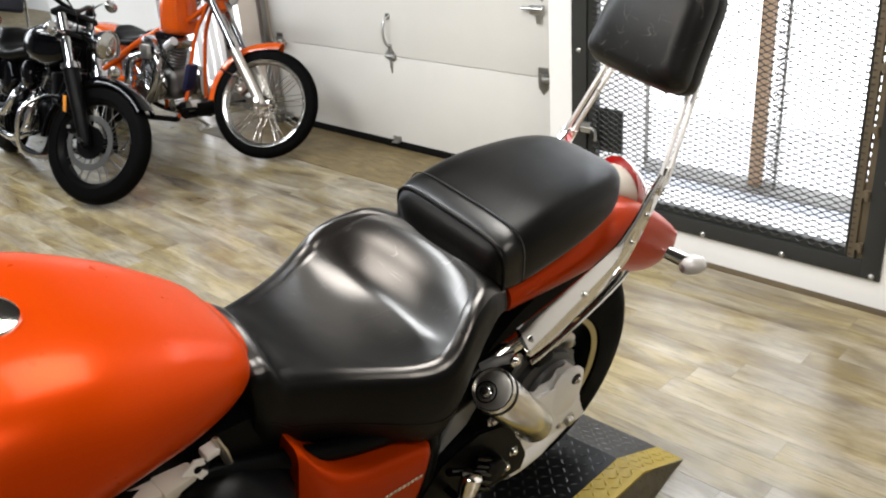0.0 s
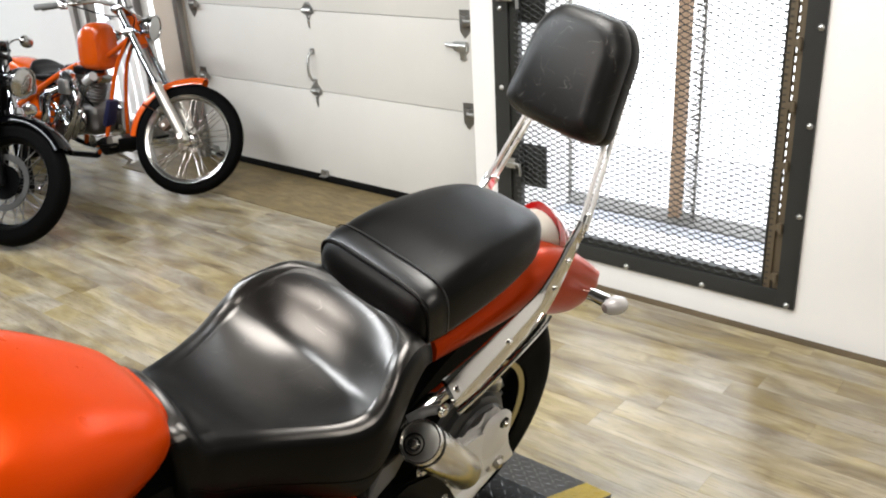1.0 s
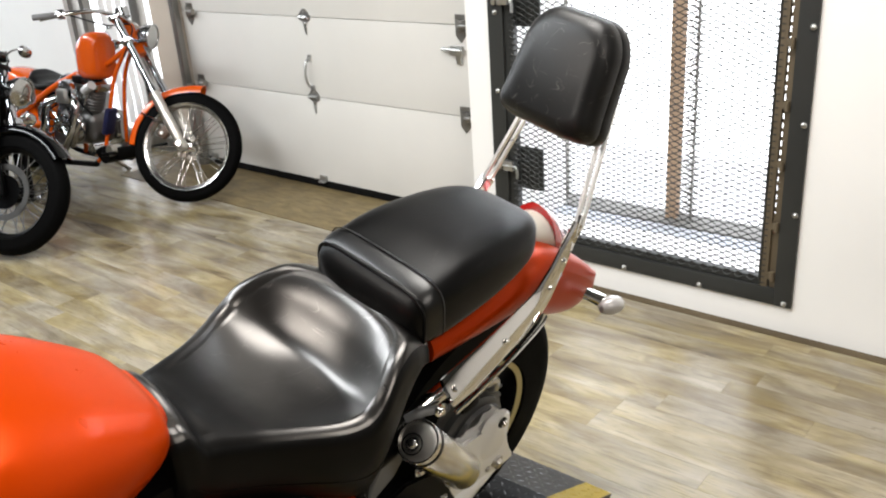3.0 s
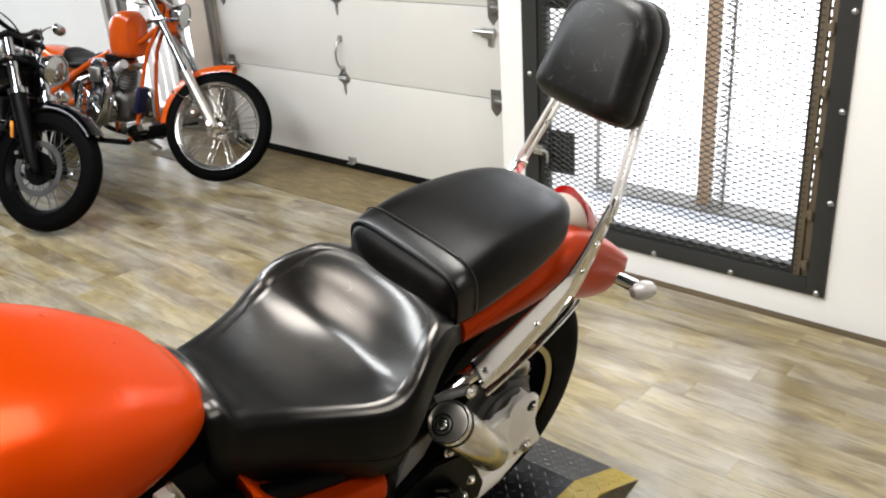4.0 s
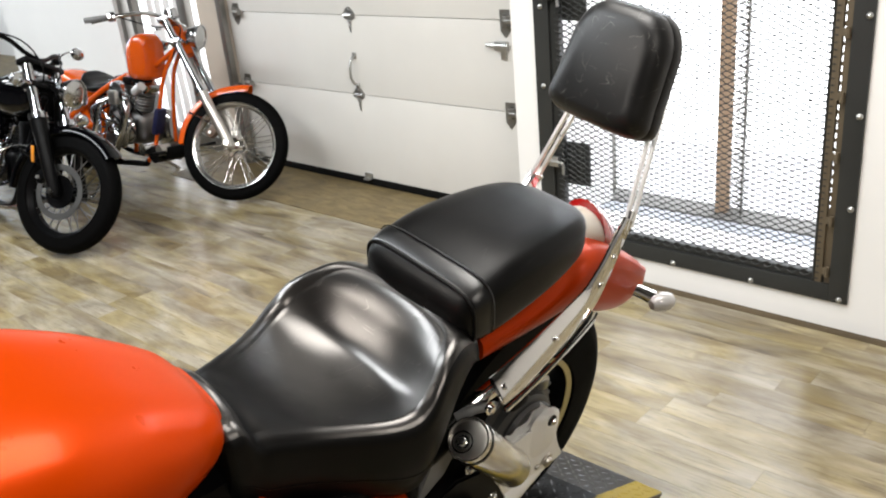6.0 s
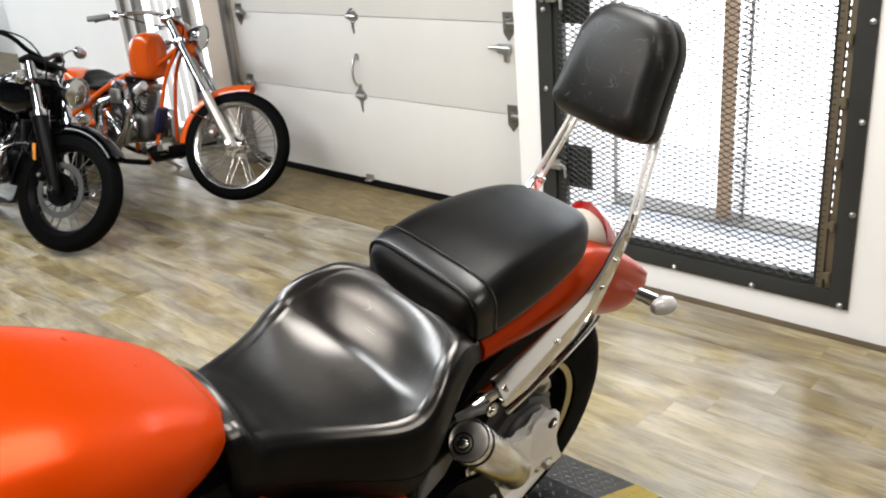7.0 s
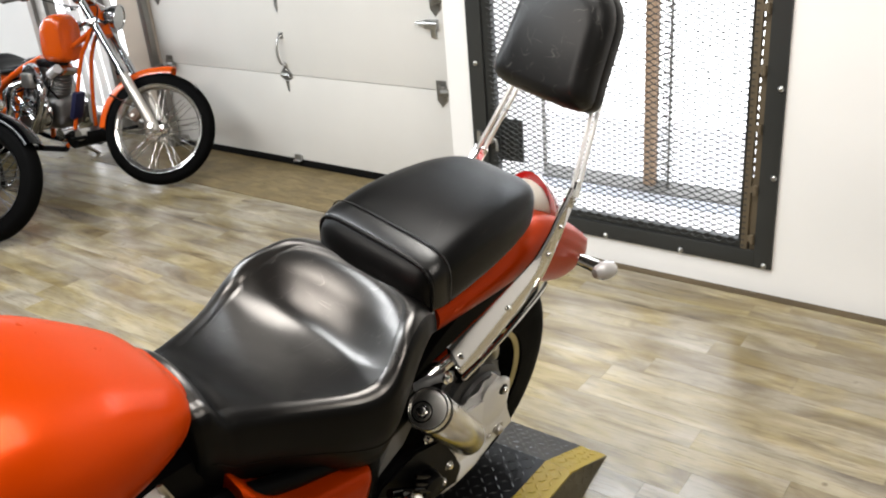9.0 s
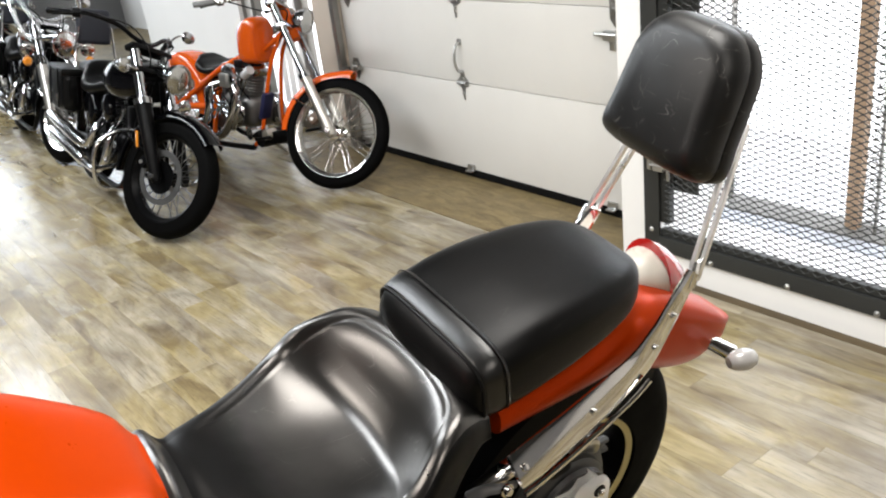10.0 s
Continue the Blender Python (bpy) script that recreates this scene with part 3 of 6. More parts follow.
def wheel(name, parent, m, r, w, rim_mat, spokes=0, disc=0.0, stripe=None, rim_label="", hub_r=0.035, hub_mat=None, depth=0.0, spoke_mat=None):
    """A wheel that turns round the z axis of m: rim with its tyre, hub, spokes and brake disc."""
    h = depth or w * 0.72
    ri = r - h
    prof = [(ri + 0.010, -w * 0.40), (ri + 0.012, -w * 0.36), (ri - 0.004, -w * 0.30), (ri - 0.022, -w * 0.12), (ri - 0.022, w * 0.12), (ri - 0.004, w * 0.30), (ri + 0.012, w * 0.36), (ri + 0.010, w * 0.40), (ri - 0.008, w * 0.38), (ri - 0.030, w * 0.14), (ri - 0.030, -w * 0.14), (ri - 0.008, -w * 0.38)]
    rim = part(name, lathe(bmesh.new(), prof, 56, m, True), rim_mat, parent, rim_label)
    part("tyre", lathe(bmesh.new(), tyre_profile(r, w, h), 64, m, True), M_RUBBER, rim, "black rubber tyre")
    if stripe:
        part("rim_stripe", lathe(bmesh.new(), [(ri - 0.016, w * 0.37), (ri + 0.010, w * 0.41), (ri + 0.010, w * 0.425), (ri - 0.016, w * 0.39)], 56, m, True), stripe, rim, "pale gold rim stripe")
    part("hub", lathe(bmesh.new(), [(0.0, -0.06), (hub_r, -0.058), (hub_r + 0.012, -0.05), (hub_r + 0.012, -0.042), (hub_r * 0.7, -0.036), (hub_r * 0.7, 0.036), (hub_r + 0.012, 0.042), (hub_r + 0.012, 0.05), (hub_r, 0.058), (0.0, 0.06)], 24, m), hub_mat or (M_CHROME if spokes else M_GREY), rim)
    for i in range(spokes):
        a = 2 * math.pi * i / spokes
        side = 0.046 if i % 2 else -0.046
        b = a + (0.42 if (i // 2) % 2 else -0.42)
        p, q = V(((hub_r + 0.008) * math.cos(a), (hub_r + 0.008) * math.sin(a), side)), V(((ri - 0.02) * math.cos(b), (ri - 0.02) * math.sin(b), side * 0.2))
        part("spoke", tube(bmesh.new(), [p, q], 0.0023, 6, m=m), spoke_mat or M_RIM, rim)
    if disc:
        bm = lathe(bmesh.new(), [(disc * 0.79, 0.066), (disc, 0.066), (disc, 0.071), (disc * 0.79, 0.071)], 40, m, True)
        part("disc_carrier", lathe(bmesh.new(), [(0.02, 0.060), (disc * 0.45, 0.062), (disc * 0.60, 0.067), (disc * 0.60, 0.069), (disc * 0.4, 0.066), (0.02, 0.064)], 40, m, True), hub_mat or M_GREY, rim)
        part("brake_disc", bm, M_DISC, rim, "drilled steel brake disc")
    return rim


def bolt_at(parent, p, d, r=0.009, mat=None):
    bm = lathe(bmesh.new(), [(0.0, r * 0.9), (r * 0.75, r * 0.8), (r, r * 0.4), (r, 0.0), (r * 1.5, 0.0), (r * 1.5, -r * 0.4)], 12, aim(p, d))
    return part("bolt", bm, mat or M_CHROME, parent)


# ---------------------------------------------------------------- the orange motorcycle on the ramp
# its own axes: x to its left, y to its tail, z up; it leans on its stand
HERO = Matrix.Translation((2.4482, -1.9148, -0.0673)) @ pose(0, 0, 0, 0, 0, -5.0) @ pose(0, 0, 0, 0, 12.0, 0) @ Matrix.Scale(1.09, 4)
hero = thing("motorcycle", "orange cruiser motorcycle with black leather seats, leaning on a stand", "motorcycle", HERO)

# tank: rings from the seat end forward
T_TOP = [(-1.55, 1.010), (-1.35, 1.079), (-1.15, 1.100), (-1.0, 1.088), (-0.88, 1.043), (-0.80, 0.996), (-0.755, 0.963), (-0.735, 0.942)]
T_HALF = [(-1.55, 0.097), (-1.35, 0.182), (-1.15, 0.213), (-1.0, 0.209), (-0.88, 0.176), (-0.80, 0.140), (-0.755, 0.106), (-0.735, 0.066)]
T_BOT = [(-1.55, 0.88), (-1.3, 0.83), (-1.1, 0.820), (-0.95, 0.835), (-0.85, 0.839), (-0.78, 0.856), (-0.735, 0.884)]
loops = []
for k in range(53):
    y = -1.55 + 0.815 * (1 - (1 - k / 52) ** 1.4)
    top, half, bot = lerp(T_TOP, y), lerp(T_HALF, y), lerp(T_BOT, y)
    mid = bot + (top - bot) * 0.50
    ring = []
    for j in range(64):
        a = 2 * math.pi * j / 64
        c, s = math.cos(a), math.sin(a)
        if s >= 0:
            x, z = half * math.copysign(abs(c) ** 0.62, c), mid + (top - mid) * abs(s) ** 0.68
        else:
            x, z = half * math.copysign(abs(c) ** 0.62, c) * (1 - 0.22 * abs(s)), mid - (mid - bot) * abs(s) ** 0.8
        ring.append(V((x, y, z)))
    loops.append(ring)
tank = part("fuel_tank", rings(bmesh.new(), loops), M_ORANGE, hero, "glossy orange fuel tank", sharp=60)
bm = lathe(bmesh.new(), [(0.0, 0.013), (0.026, 0.012), (0.038, 0.008), (0.041, 0.001), (0.050, -0.001), (0.055, -0.008), (0.054, -0.014)], 40, aim((0.026, -1.040, 1.092), (0.07, 0.15, 1)))
part("fuel_cap", bm, M_CHROME, tank, "chrome fuel cap")

# rider's seat: a broad dish with a raised back, narrow at the nose
S_HALF = [(-0.765, 0.094), (-0.74, 0.105), (-0.70, 0.110), (-0.63, 0.131), (-0.57, 0.162), (-0.51, 0.196), (-0.46, 0.208), (-0.41, 0.205), (-0.35, 0.186), (-0.31, 0.170), (-0.27, 0.155)]
S_MID = [(-0.765, 0.925), (-0.74, 0.937), (-0.70, 0.908), (-0.64, 0.868), (-0.57, 0.838), (-0.50, 0.823), (-0.445, 0.821), (-0.42, 0.830), (-0.392, 0.857), (-0.366, 0.889), (-0.343, 0.911), (-0.320, 0.921), (-0.295, 0.914), (-0.27, 0.896)]
S_EDGE = [(-0.765, 0.902), (-0.74, 0.912), (-0.70, 0.882), (-0.63, 0.874), (-0.57, 0.868), (-0.51, 0.864), (-0.46, 0.874), (-0.41, 0.898), (-0.35, 0.918), (-0.325, 0.921), (-0.295, 0.911), (-0.27, 0.895)]
S_NEAR = [(-0.765, 0.902), (-0.74, 0.912), (-0.70, 0.884), (-0.64, 0.864), (-0.58, 0.854), (-0.51, 0.851), (-0.46, 0.856), (-0.43, 0.868), (-0.40, 0.887), (-0.37, 0.907), (-0.345, 0.918), (-0.320, 0.921), (-0.295, 0.911), (-0.27, 0.895)]
S_BOT = [(-0.765, 0.785), (-0.72, 0.755), (-0.64, 0.724), (-0.54, 0.692), (-0.46, 0.676), (-0.40, 0.684), (-0.36, 0.722), (-0.33, 0.780), (-0.27, 0.850)]
loops = []
NY, NX = 170, 130
for k in range(NY + 1):
    y = -0.752 + 0.482 * k / NY
    half, mid, edge, bot = lerp(S_HALF, y), lerp(S_MID, y), lerp(S_EDGE, y), lerp(S_BOT, y)
    slim = 1 - 0.04 * math.exp(-(((y + 0.56) / 0.07) ** 2))
    lip = 0.011 * math.exp(-(((y + 0.722) / 0.011) ** 2)) - 0.006 * math.exp(-(((y + 0.696) / 0.012) ** 2))
    bow = max(0.0, min(1.0, (y + 0.53) / 0.19))
    bow = bow * bow * (3 - 2 * bow)
    flat = half - 0.030
    power = 2.1 + 0.3 * max(0.0, min(1.0, (y + 0.68) / 0.15))
    # the side by the stand is sharper and fuller between the nose and the raised back
    full = max(0.0, min(1.0, (-0.37 - y) / 0.08)) * max(0.0, min(1.0, (y + 0.70) / 0.10))
    full = full * full * (3 - 2 * full)
    trim, near = 0.030 - 0.001 * full, lerp(S_NEAR, y)
    prof = []
    for j in range(NX + 1):
        u = -1 + 2 * j / NX
        inset = -0.014 * math.log(math.exp(-(1 - abs(u)) * flat / 0.014) + math.exp(-max(0.0, -0.318 - y) / 0.014))
        welt = max(0.0, min(1.0, (y + (0.66 if u < 0.55 else 0.41)) / 0.05))
        roll = welt * (0.0014 * math.exp(-(((inset - 0.013) / 0.0034) ** 2)) - 0.0004 * math.exp(-(((inset - 0.006) / 0.005) ** 2)))
        x = flat * u * slim if u < 0 else (half - trim) * u
        top = mid + ((edge if u < 0 else near) - mid) * abs(u) ** (power + (0.9 * full if u > 0 else 0.0))
        prof.append((x, top + lip - roll))
    z1 = prof[-1][1]
    turn, turn_far = [], []
    for j in range(1, 7):
        a = math.pi / 2 * j / 6
        turn_far.append((flat + 0.032 * math.sin(a), prof[0][1] - 0.036 * (1 - math.cos(a))))
        turn.append((half - trim + (trim + 0.002) * math.sin(a), z1 - (0.036 - 0.004 * full) * (1 - math.cos(a))))
    tuck = 0.008 + 0.022 * max(0.0, min(1.0, (y + 0.70) / 0.14))
    for side in (turn, turn_far):
        x2, z2 = side[-1]
        for t in (0.15, 0.35, 0.55, 0.75, 0.9, 1.0):
            side.append((x2 + 0.006 * math.sin(math.pi * min(1, t * 1.1)) - tuck * t * t, z2 + (bot - z2) * t))
    prof = prof + turn + [(x * flat, bot + 0.004) for x in (0.5, 0.0, -0.5)] + [(-x * slim, z) for x, z in turn_far[::-1]]
    ring = []
    for x, z in prof:
        ring.append(V((x, y - 0.032 * bow * 1.6 * math.tanh((x / 0.155) ** 2 / 1.6), z)))
    loops.append(ring)
seat = part("rider_seat", rings(bmesh.new(), loops), M_SEATL, hero, "worn black leather rider's seat with fine creases", sharp=70)
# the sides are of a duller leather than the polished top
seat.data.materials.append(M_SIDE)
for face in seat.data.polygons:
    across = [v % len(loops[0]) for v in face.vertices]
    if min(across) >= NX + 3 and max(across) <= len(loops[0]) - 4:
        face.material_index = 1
part("side_seam", tube(bmesh.new(), [loops[k][NX + 9] + V((0.0002, 0, 0)) for k in range(6, NY - 2, 3)], 0.0011, 6), M_LEATH, seat)

# pillion pad
P_HALF = [(-0.354, 0.060), (-0.351, 0.098), (-0.345, 0.118), (-0.335, 0.130), (-0.31, 0.140), (-0.22, 0.142), (-0.10, 0.136), (0.0, 0.120), (0.05, 0.098), (0.085, 0.060), (0.095, 0.03)]
P_TOP = [(-0.354, 0.925), (-0.351, 0.940), (-0.345, 0.955), (-0.335, 0.968), (-0.322, 0.978), (-0.29, 0.989), (-0.20, 0.998), (-0.08, 0.990), (0.02, 0.975), (0.075, 0.955), (0.095, 0.93)]
P_BOT = [(-0.354, 0.905), (-0.345, 0.885), (-0.335, 0.878), (-0.30, 0.872), (-0.2, 0.872), (0.0, 0.885), (0.095, 0.90)]
loops = []
for k in range(61):
    t = k / 60
    y = -0.354 + 0.449 * (0.5 - 0.5 * math.cos(math.pi * t))
    half, top, bot = lerp(P_HALF, y), lerp(P_TOP, y), lerp(P_BOT, y)
    ring = []
    for j in range(36):
        a = 2 * math.pi * j / 36
        c, s = math.cos(a), math.sin(a)
        e = 0.37 if s >= 0 else 0.3
        mid = bot + (top - bot) * 0.42
        ring.append(V((half * math.copysign(abs(c) ** e, c), y, mid + ((top - mid) if s >= 0 else (mid - bot)) * math.copysign(abs(s) ** 0.52, s))))
    loops.append(ring)
PM = Matrix.Translation((0.010, -0.123, 0.951)) @ pose(0, 0, 0, 5.8, 0, 0) @ Matrix.Diagonal((1.0, 0.906, 1.015, 1)) @ Matrix.Translation((0, 0.12, -0.934))
loops = [[PM @ p for p in ring] for ring in loops]
pillion = part("pillion_pad", rings(bmesh.new(), loops), M_LEATH, hero, "black leather pillion pad with a stitched front strap", sharp=60)


def around(y, grow, n=20):
    half, top, bot = lerp(P_HALF, y) + grow, lerp(P_TOP, y) + grow, lerp(P_BOT, y)
    mid = bot + (top - bot) * 0.42
    out = []
    for j in range(n + 1):
        a = math.pi * (-0.12 + 1.24 * j / n)
        c, s = math.cos(a), math.sin(a)
        e = 0.37 if s >= 0 else 0.3
        out.append(V((half * math.copysign(abs(c) ** e, c), y, mid + ((top - mid) if s >= 0 else (mid - bot)) * math.copysign(abs(s) ** 0.52, s))))
    return [PM @ p for p in out]


bm = bmesh.new()
rows = [around(y, g, 24) for y, g in ((-0.326, 0.0030), (-0.318, 0.0030), (-0.300, 0.0026), (-0.284, 0.0022), (-0.277, 0.0006))]
grid = [[bm.verts.new(p) for p in row] for row in rows]
for a, b in zip(grid, grid[1:]):
    for i in range(len(a) - 1):
        bm.faces.new((a[i], a[i + 1], b[i + 1], b[i]))
strap = part("pad_strap", bm, M_STRAP, pillion, "black leather strap across the pad", sharp=70)
strap.modifiers.new("thickness", "SOLIDIFY").thickness = 0.004
part("stitching", tube(bmesh.new(), around(-0.285, 0.004, 32), 0.0012, 5), M_LEATH, pillion)
part("front_welt", tube(bmesh.new(), around(-0.3255, 0.003, 32), 0.0030, 8), M_LEATH, pillion, "rolled leather welt")

# tail cowl (rear mudguard) in orange
C_HALF = [(-0.26, 0.132), (-0.1, 0.130), (0.05, 0.118), (0.18, 0.105), (0.28, 0.090), (0.36, 0.068), (0.40, 0.045)]
C_TOP = [(-0.26, 0.872), (-0.05, 0.885), (0.08, 0.892), (0.15, 0.875), (0.25, 0.815), (0.33, 0.755), (0.40, 0.70)]
C_BOT = [(-0.26, 0.795), (-0.1, 0.788), (0.05, 0.765), (0.14, 0.70), (0.25, 0.655), (0.33, 0.655), (0.40, 0.672)]
loops = []
for k in range(30):
    y = -0.26 + 0.66 * k / 29
    half, top, bot = lerp(C_HALF, y), lerp(C_TOP, y), lerp(C_BOT, y)
    ring = []
    for j in range(32):
        a = 2 * math.pi * j / 32
        c, s = math.cos(a), math.sin(a)
        mid = (top + bot) / 2
        square = max(0.0, min(1.0, (y - 0.0) / 0.15)) if s > 0 else 0.0
        ring.append(V((half * math.copysign(abs(c) ** (0.55 - 0.20 * square), c), y, mid + (top - bot) / 2 * math.copysign(abs(s) ** (0.75 - 0.30 * square), s))))
    loops.append(ring)
cowl = part("tail_cowl", rings(bmesh.new(), loops), M_COWL, hero, "glossy orange tail cowl, its colour darkened as in shade", sharp=60)
loops = []
for k in range(13):
    y = 0.178 + 0.105 * k / 12
    t = k / 12
    g = math.sqrt(max(0.05, 1 - (1.05 * t - 0.05) ** 2))
    zc = lerp(C_TOP, y) - 0.002
    loops.append([V((0.060 * g * math.cos(a), y, zc + (0.078 * g * math.sin(a) if math.sin(a) > 0 else 0.02 * math.sin(a)))) for a in (2 * math.pi * j / 24 for j in range(24))])
tail = part("tail_lamp", rings(bmesh.new(), loops), M_RED, hero, "red tail lamp lens in a pale housing", sharp=60)
loops = []
for k in range(9):
    y = 0.110 + 0.070 * k / 8
    t = k / 8
    half = 0.060 * (0.42 + 0.58 * t**0.6)
    ht = 0.008 + 0.054 * t**0.7
    zc = lerp(C_TOP, y) - 0.004
    loops.append([V((half * math.cos(a), y, zc + (ht * math.sin(a) if math.sin(a) > 0 else 0.01 * math.sin(a)))) for a in (2 * math.pi * j / 24 for j in range(24))])
part("lamp_housing", rings(bmesh.new(), loops), M_CREAM, tail, "pale cream lamp housing", sharp=60)

# added black arc over the tyre that fills the dark gap under the cowl
loops = []
for k in range(25):
    a = radians(58 + 112 * k / 24)
    c, q = math.cos(a), math.sin(a)
    loops.append([V((-0.010 + u * 0.092, -0.005 + (r + 0.326) * c, 0.451 + (r + 0.326) * q)) for u, r in ((-1, -0.05), (-0.9, -0.006), (-0.5, 0.004), (0, 0.006), (0.5, 0.004), (0.9, -0.006), (1, -0.05), (0.94, -0.05), (0.84, -0.011), (0, 0.0), (-0.84, -0.011), (-0.94, -0.05))])
part("under_cowl_arc", rings(bmesh.new(), loops), M_SATIN, hero, "black arc over the tyre, added for the dark under the cowl", sharp=50)

# chrome struts, sissy bar and backrest
for s in (1, -1):
    x, mx = 0.165 * s, 0.016
    strut = [(s * (px - mx) + mx, py, pz) for px, py, pz in ((0.179, -0.268, 0.781), (0.176, -0.22, 0.788), (0.170, -0.15, 0.800), (0.160, -0.06, 0.818), (0.150, 0.015, 0.838), (0.144, 0.062, 0.882), (0.139, 0.096, 0.926), (0.135, 0.128, 0.968))]
    wide = [0.024, 0.026, 0.026, 0.026, 0.025, 0.022, 0.018, 0.013]
    path = glide(strut, 6)
    bm = bmesh.new()
    loops = []
    for i, p in enumerate(path):
        t = (path[min(i + 1, len(path) - 1)] - path[max(i - 1, 0)]).normalized()
        side = V((s, 0, 0)).cross(t).normalized()
        side = side if side.z > 0 else -side
        lean = 0.75 * (1 - min(1.0, i / 30))
        up = (side - V((s * lean, 0, 0))).normalized()
        w = 1.15 * lerp(list(enumerate(wide)), i / 6)
        out = up.cross(t).normalized()
        out = out if out.x * s > 0 else -out
        loops.append([p + up * (w * c) + out * (0.006 * o) for c, o in ((-1, -0.3), (-1, 0.3), (-0.75, 1), (0.75, 1), (1, 0.3), (1, -0.3), (0.75, -1), (-0.75, -1))])
    arm = part("sissy_bar_arm", rings(bm, loops), M_CHROME, hero, "chrome sissy bar side plate", sharp=40)
    part("frame_rail", tube(bmesh.new(), glide([(x * 0.78, -0.335, 0.700), (x * 0.84, -0.28, 0.734), (x * 0.86, -0.22, 0.752), (x * 0.80, -0.14, 0.764)], 6), 0.012, 10, 1.3), M_CHROME, hero, "chrome frame rail")
    for i in (2, 15, 27, 33):
        bolt_at(arm, loops[i][3].lerp(loops[i][2], 0.5), loops[i][3] - loops[i][6], 0.0065)
    # thin lower rail with a dark slot over it
    part("lower_rail", tube(bmesh.new(), [p + V((0.019 * s, 0, -0.036)) for p in path[1:26]], 0.0048, 8), M_CHROME, arm, "thin chrome lower rail")
    # slotted upright: two flats side by side
    a, b = (V((0.135, 0.130, 0.950)), V((0.109, 0.215, 1.20))) if s == 1 else (V((-0.112, 0.118, 0.940)), V((-0.048, 0.205, 1.20)))
    d = (b - a).normalized()
    off = V((s, 0, 0)).cross(d).normalized() * 0.0125
    for k in (1, -1):
        bm = bmesh.new()
        w = V((s, 0, 0)).cross(d).normalized() * 0.0042
        o = V((s * 0.0035, 0, 0))
        loops = [[p + off * k + w * i + o * j for i, j in ((-1, -1), (1, -1), (1, 1), (-1, 1))] for p in (a, a.lerp(b, 0.5), b)]
        part("sissy_bar_upright", rings(bm, loops), M_BRIGHT, hero, "slotted chrome upright", sharp=30)
    bm = box(0, 0, 0, 0.009, 0.032, 0.05, 0.002, aim(a + d * 0.01, d) @ pose(0, 0, 0, 0, 0, 0))
    part("sissy_bar_joint", bm, M_CHROME, arm)
PAD = Matrix.Translation((0.047, 0.1306, 1.2514)) @ pose(0, 0, 0, 0, 0, -4.5) @ pose(0, 0, 0, -19.2, 0, 0)
loops = []
for y, g, b in ((-0.045, 0.70, 0), (-0.040, 0.84, 0), (-0.030, 0.93, 0), (-0.014, 0.985, 0), (0.002, 1.0, 0), (0.008, 0.985, 0), (0.010, 1.0, 0), (0.034, 1.0, 0), (0.040, 0.97, 0), (0.042, 0.9, 0)):
    ring = []
    for j in range(48):
        a = 2 * math.pi * j / 48
        c, s = math.cos(a), math.sin(a)
        px = 0.1076 * math.copysign(abs(c) ** 0.42, c) * (1.0 - 0.27 * s)
        pz = 0.114 * math.copysign(abs(s) ** 0.42, s)
        ring.append(PAD @ V((px * g, y, pz * g)))
    loops.append(ring)
pad = part("backrest_pad", rings(bmesh.new(), loops), M_PADL, hero, "black leather backrest pad with light creases", sharp=50)
part("pad_back_plate", box(0, 0.046, -0.02, 0.17, 0.008, 0.17, 0.003, PAD), M_CHROME, pad)

# rear wheel, swing arm, drive housing and shock
RW = pose(-0.010, -0.005, 0.451, 0, 90, 0)
rear = wheel("rear_wheel", hero, RW, 0.306, 0.146, M_SATIN, 0, 0.0, M_GOLD, "black cast rear wheel", 0.05, None, 0.136)
for k in range(5):
    a = 2 * math.pi * k / 5 + 0.3
    bm = bmesh.new()
    for da in (-0.10, 0.10):
        tube(bm, [(0.05 * math.cos(a), 0.05 * math.sin(a), 0.0), (0.15 * math.cos(a + da), 0.15 * math.sin(a + da), 0.01)], [0.022, 0.014], 8, 0.6, RW)
    part("wheel_spoke", bm, M_GREY, rear)
SIDEWAYS = Matrix(((0, 0, 1, 0), (1, 0, 0, 0), (0, 1, 0, 0), (0, 0, 0, 1)))
bm = lathe(bmesh.new(), [(0.0, 0.088), (0.05, 0.086), (0.094, 0.080), (0.102, 0.074), (0.104, 0.060), (0.118, 0.056), (0.124, 0.046), (0.120, 0.03)], 48, pose(0, -0.045, 0.462, 0, 90, 0))
gear = part("drive_cover", bm, M_DRIVE, hero, "dark grey cast final drive cover")
part("cover_lip", lathe(bmesh.new(), [(0.070, 0.086), (0.072, 0.094), (0.080, 0.095), (0.084, 0.086)], 40, pose(0, -0.040, 0.468, 0, 90, 0), True), M_DRIVE, gear)
part("brake_caliper", box(0.075, -0.078, 0.590, 0.035, 0.050, 0.040, 0.008), M_SATIN, hero, "black brake caliper")
part("caliper_arm", tube(bmesh.new(), glide([(0.07, -0.05, 0.585), (0.075, -0.02, 0.60), (0.07, 0.015, 0.585), (0.06, 0.03, 0.55)], 5), 0.014, 10, 0.7), M_ALU, hero, "cast alloy caliper arm")
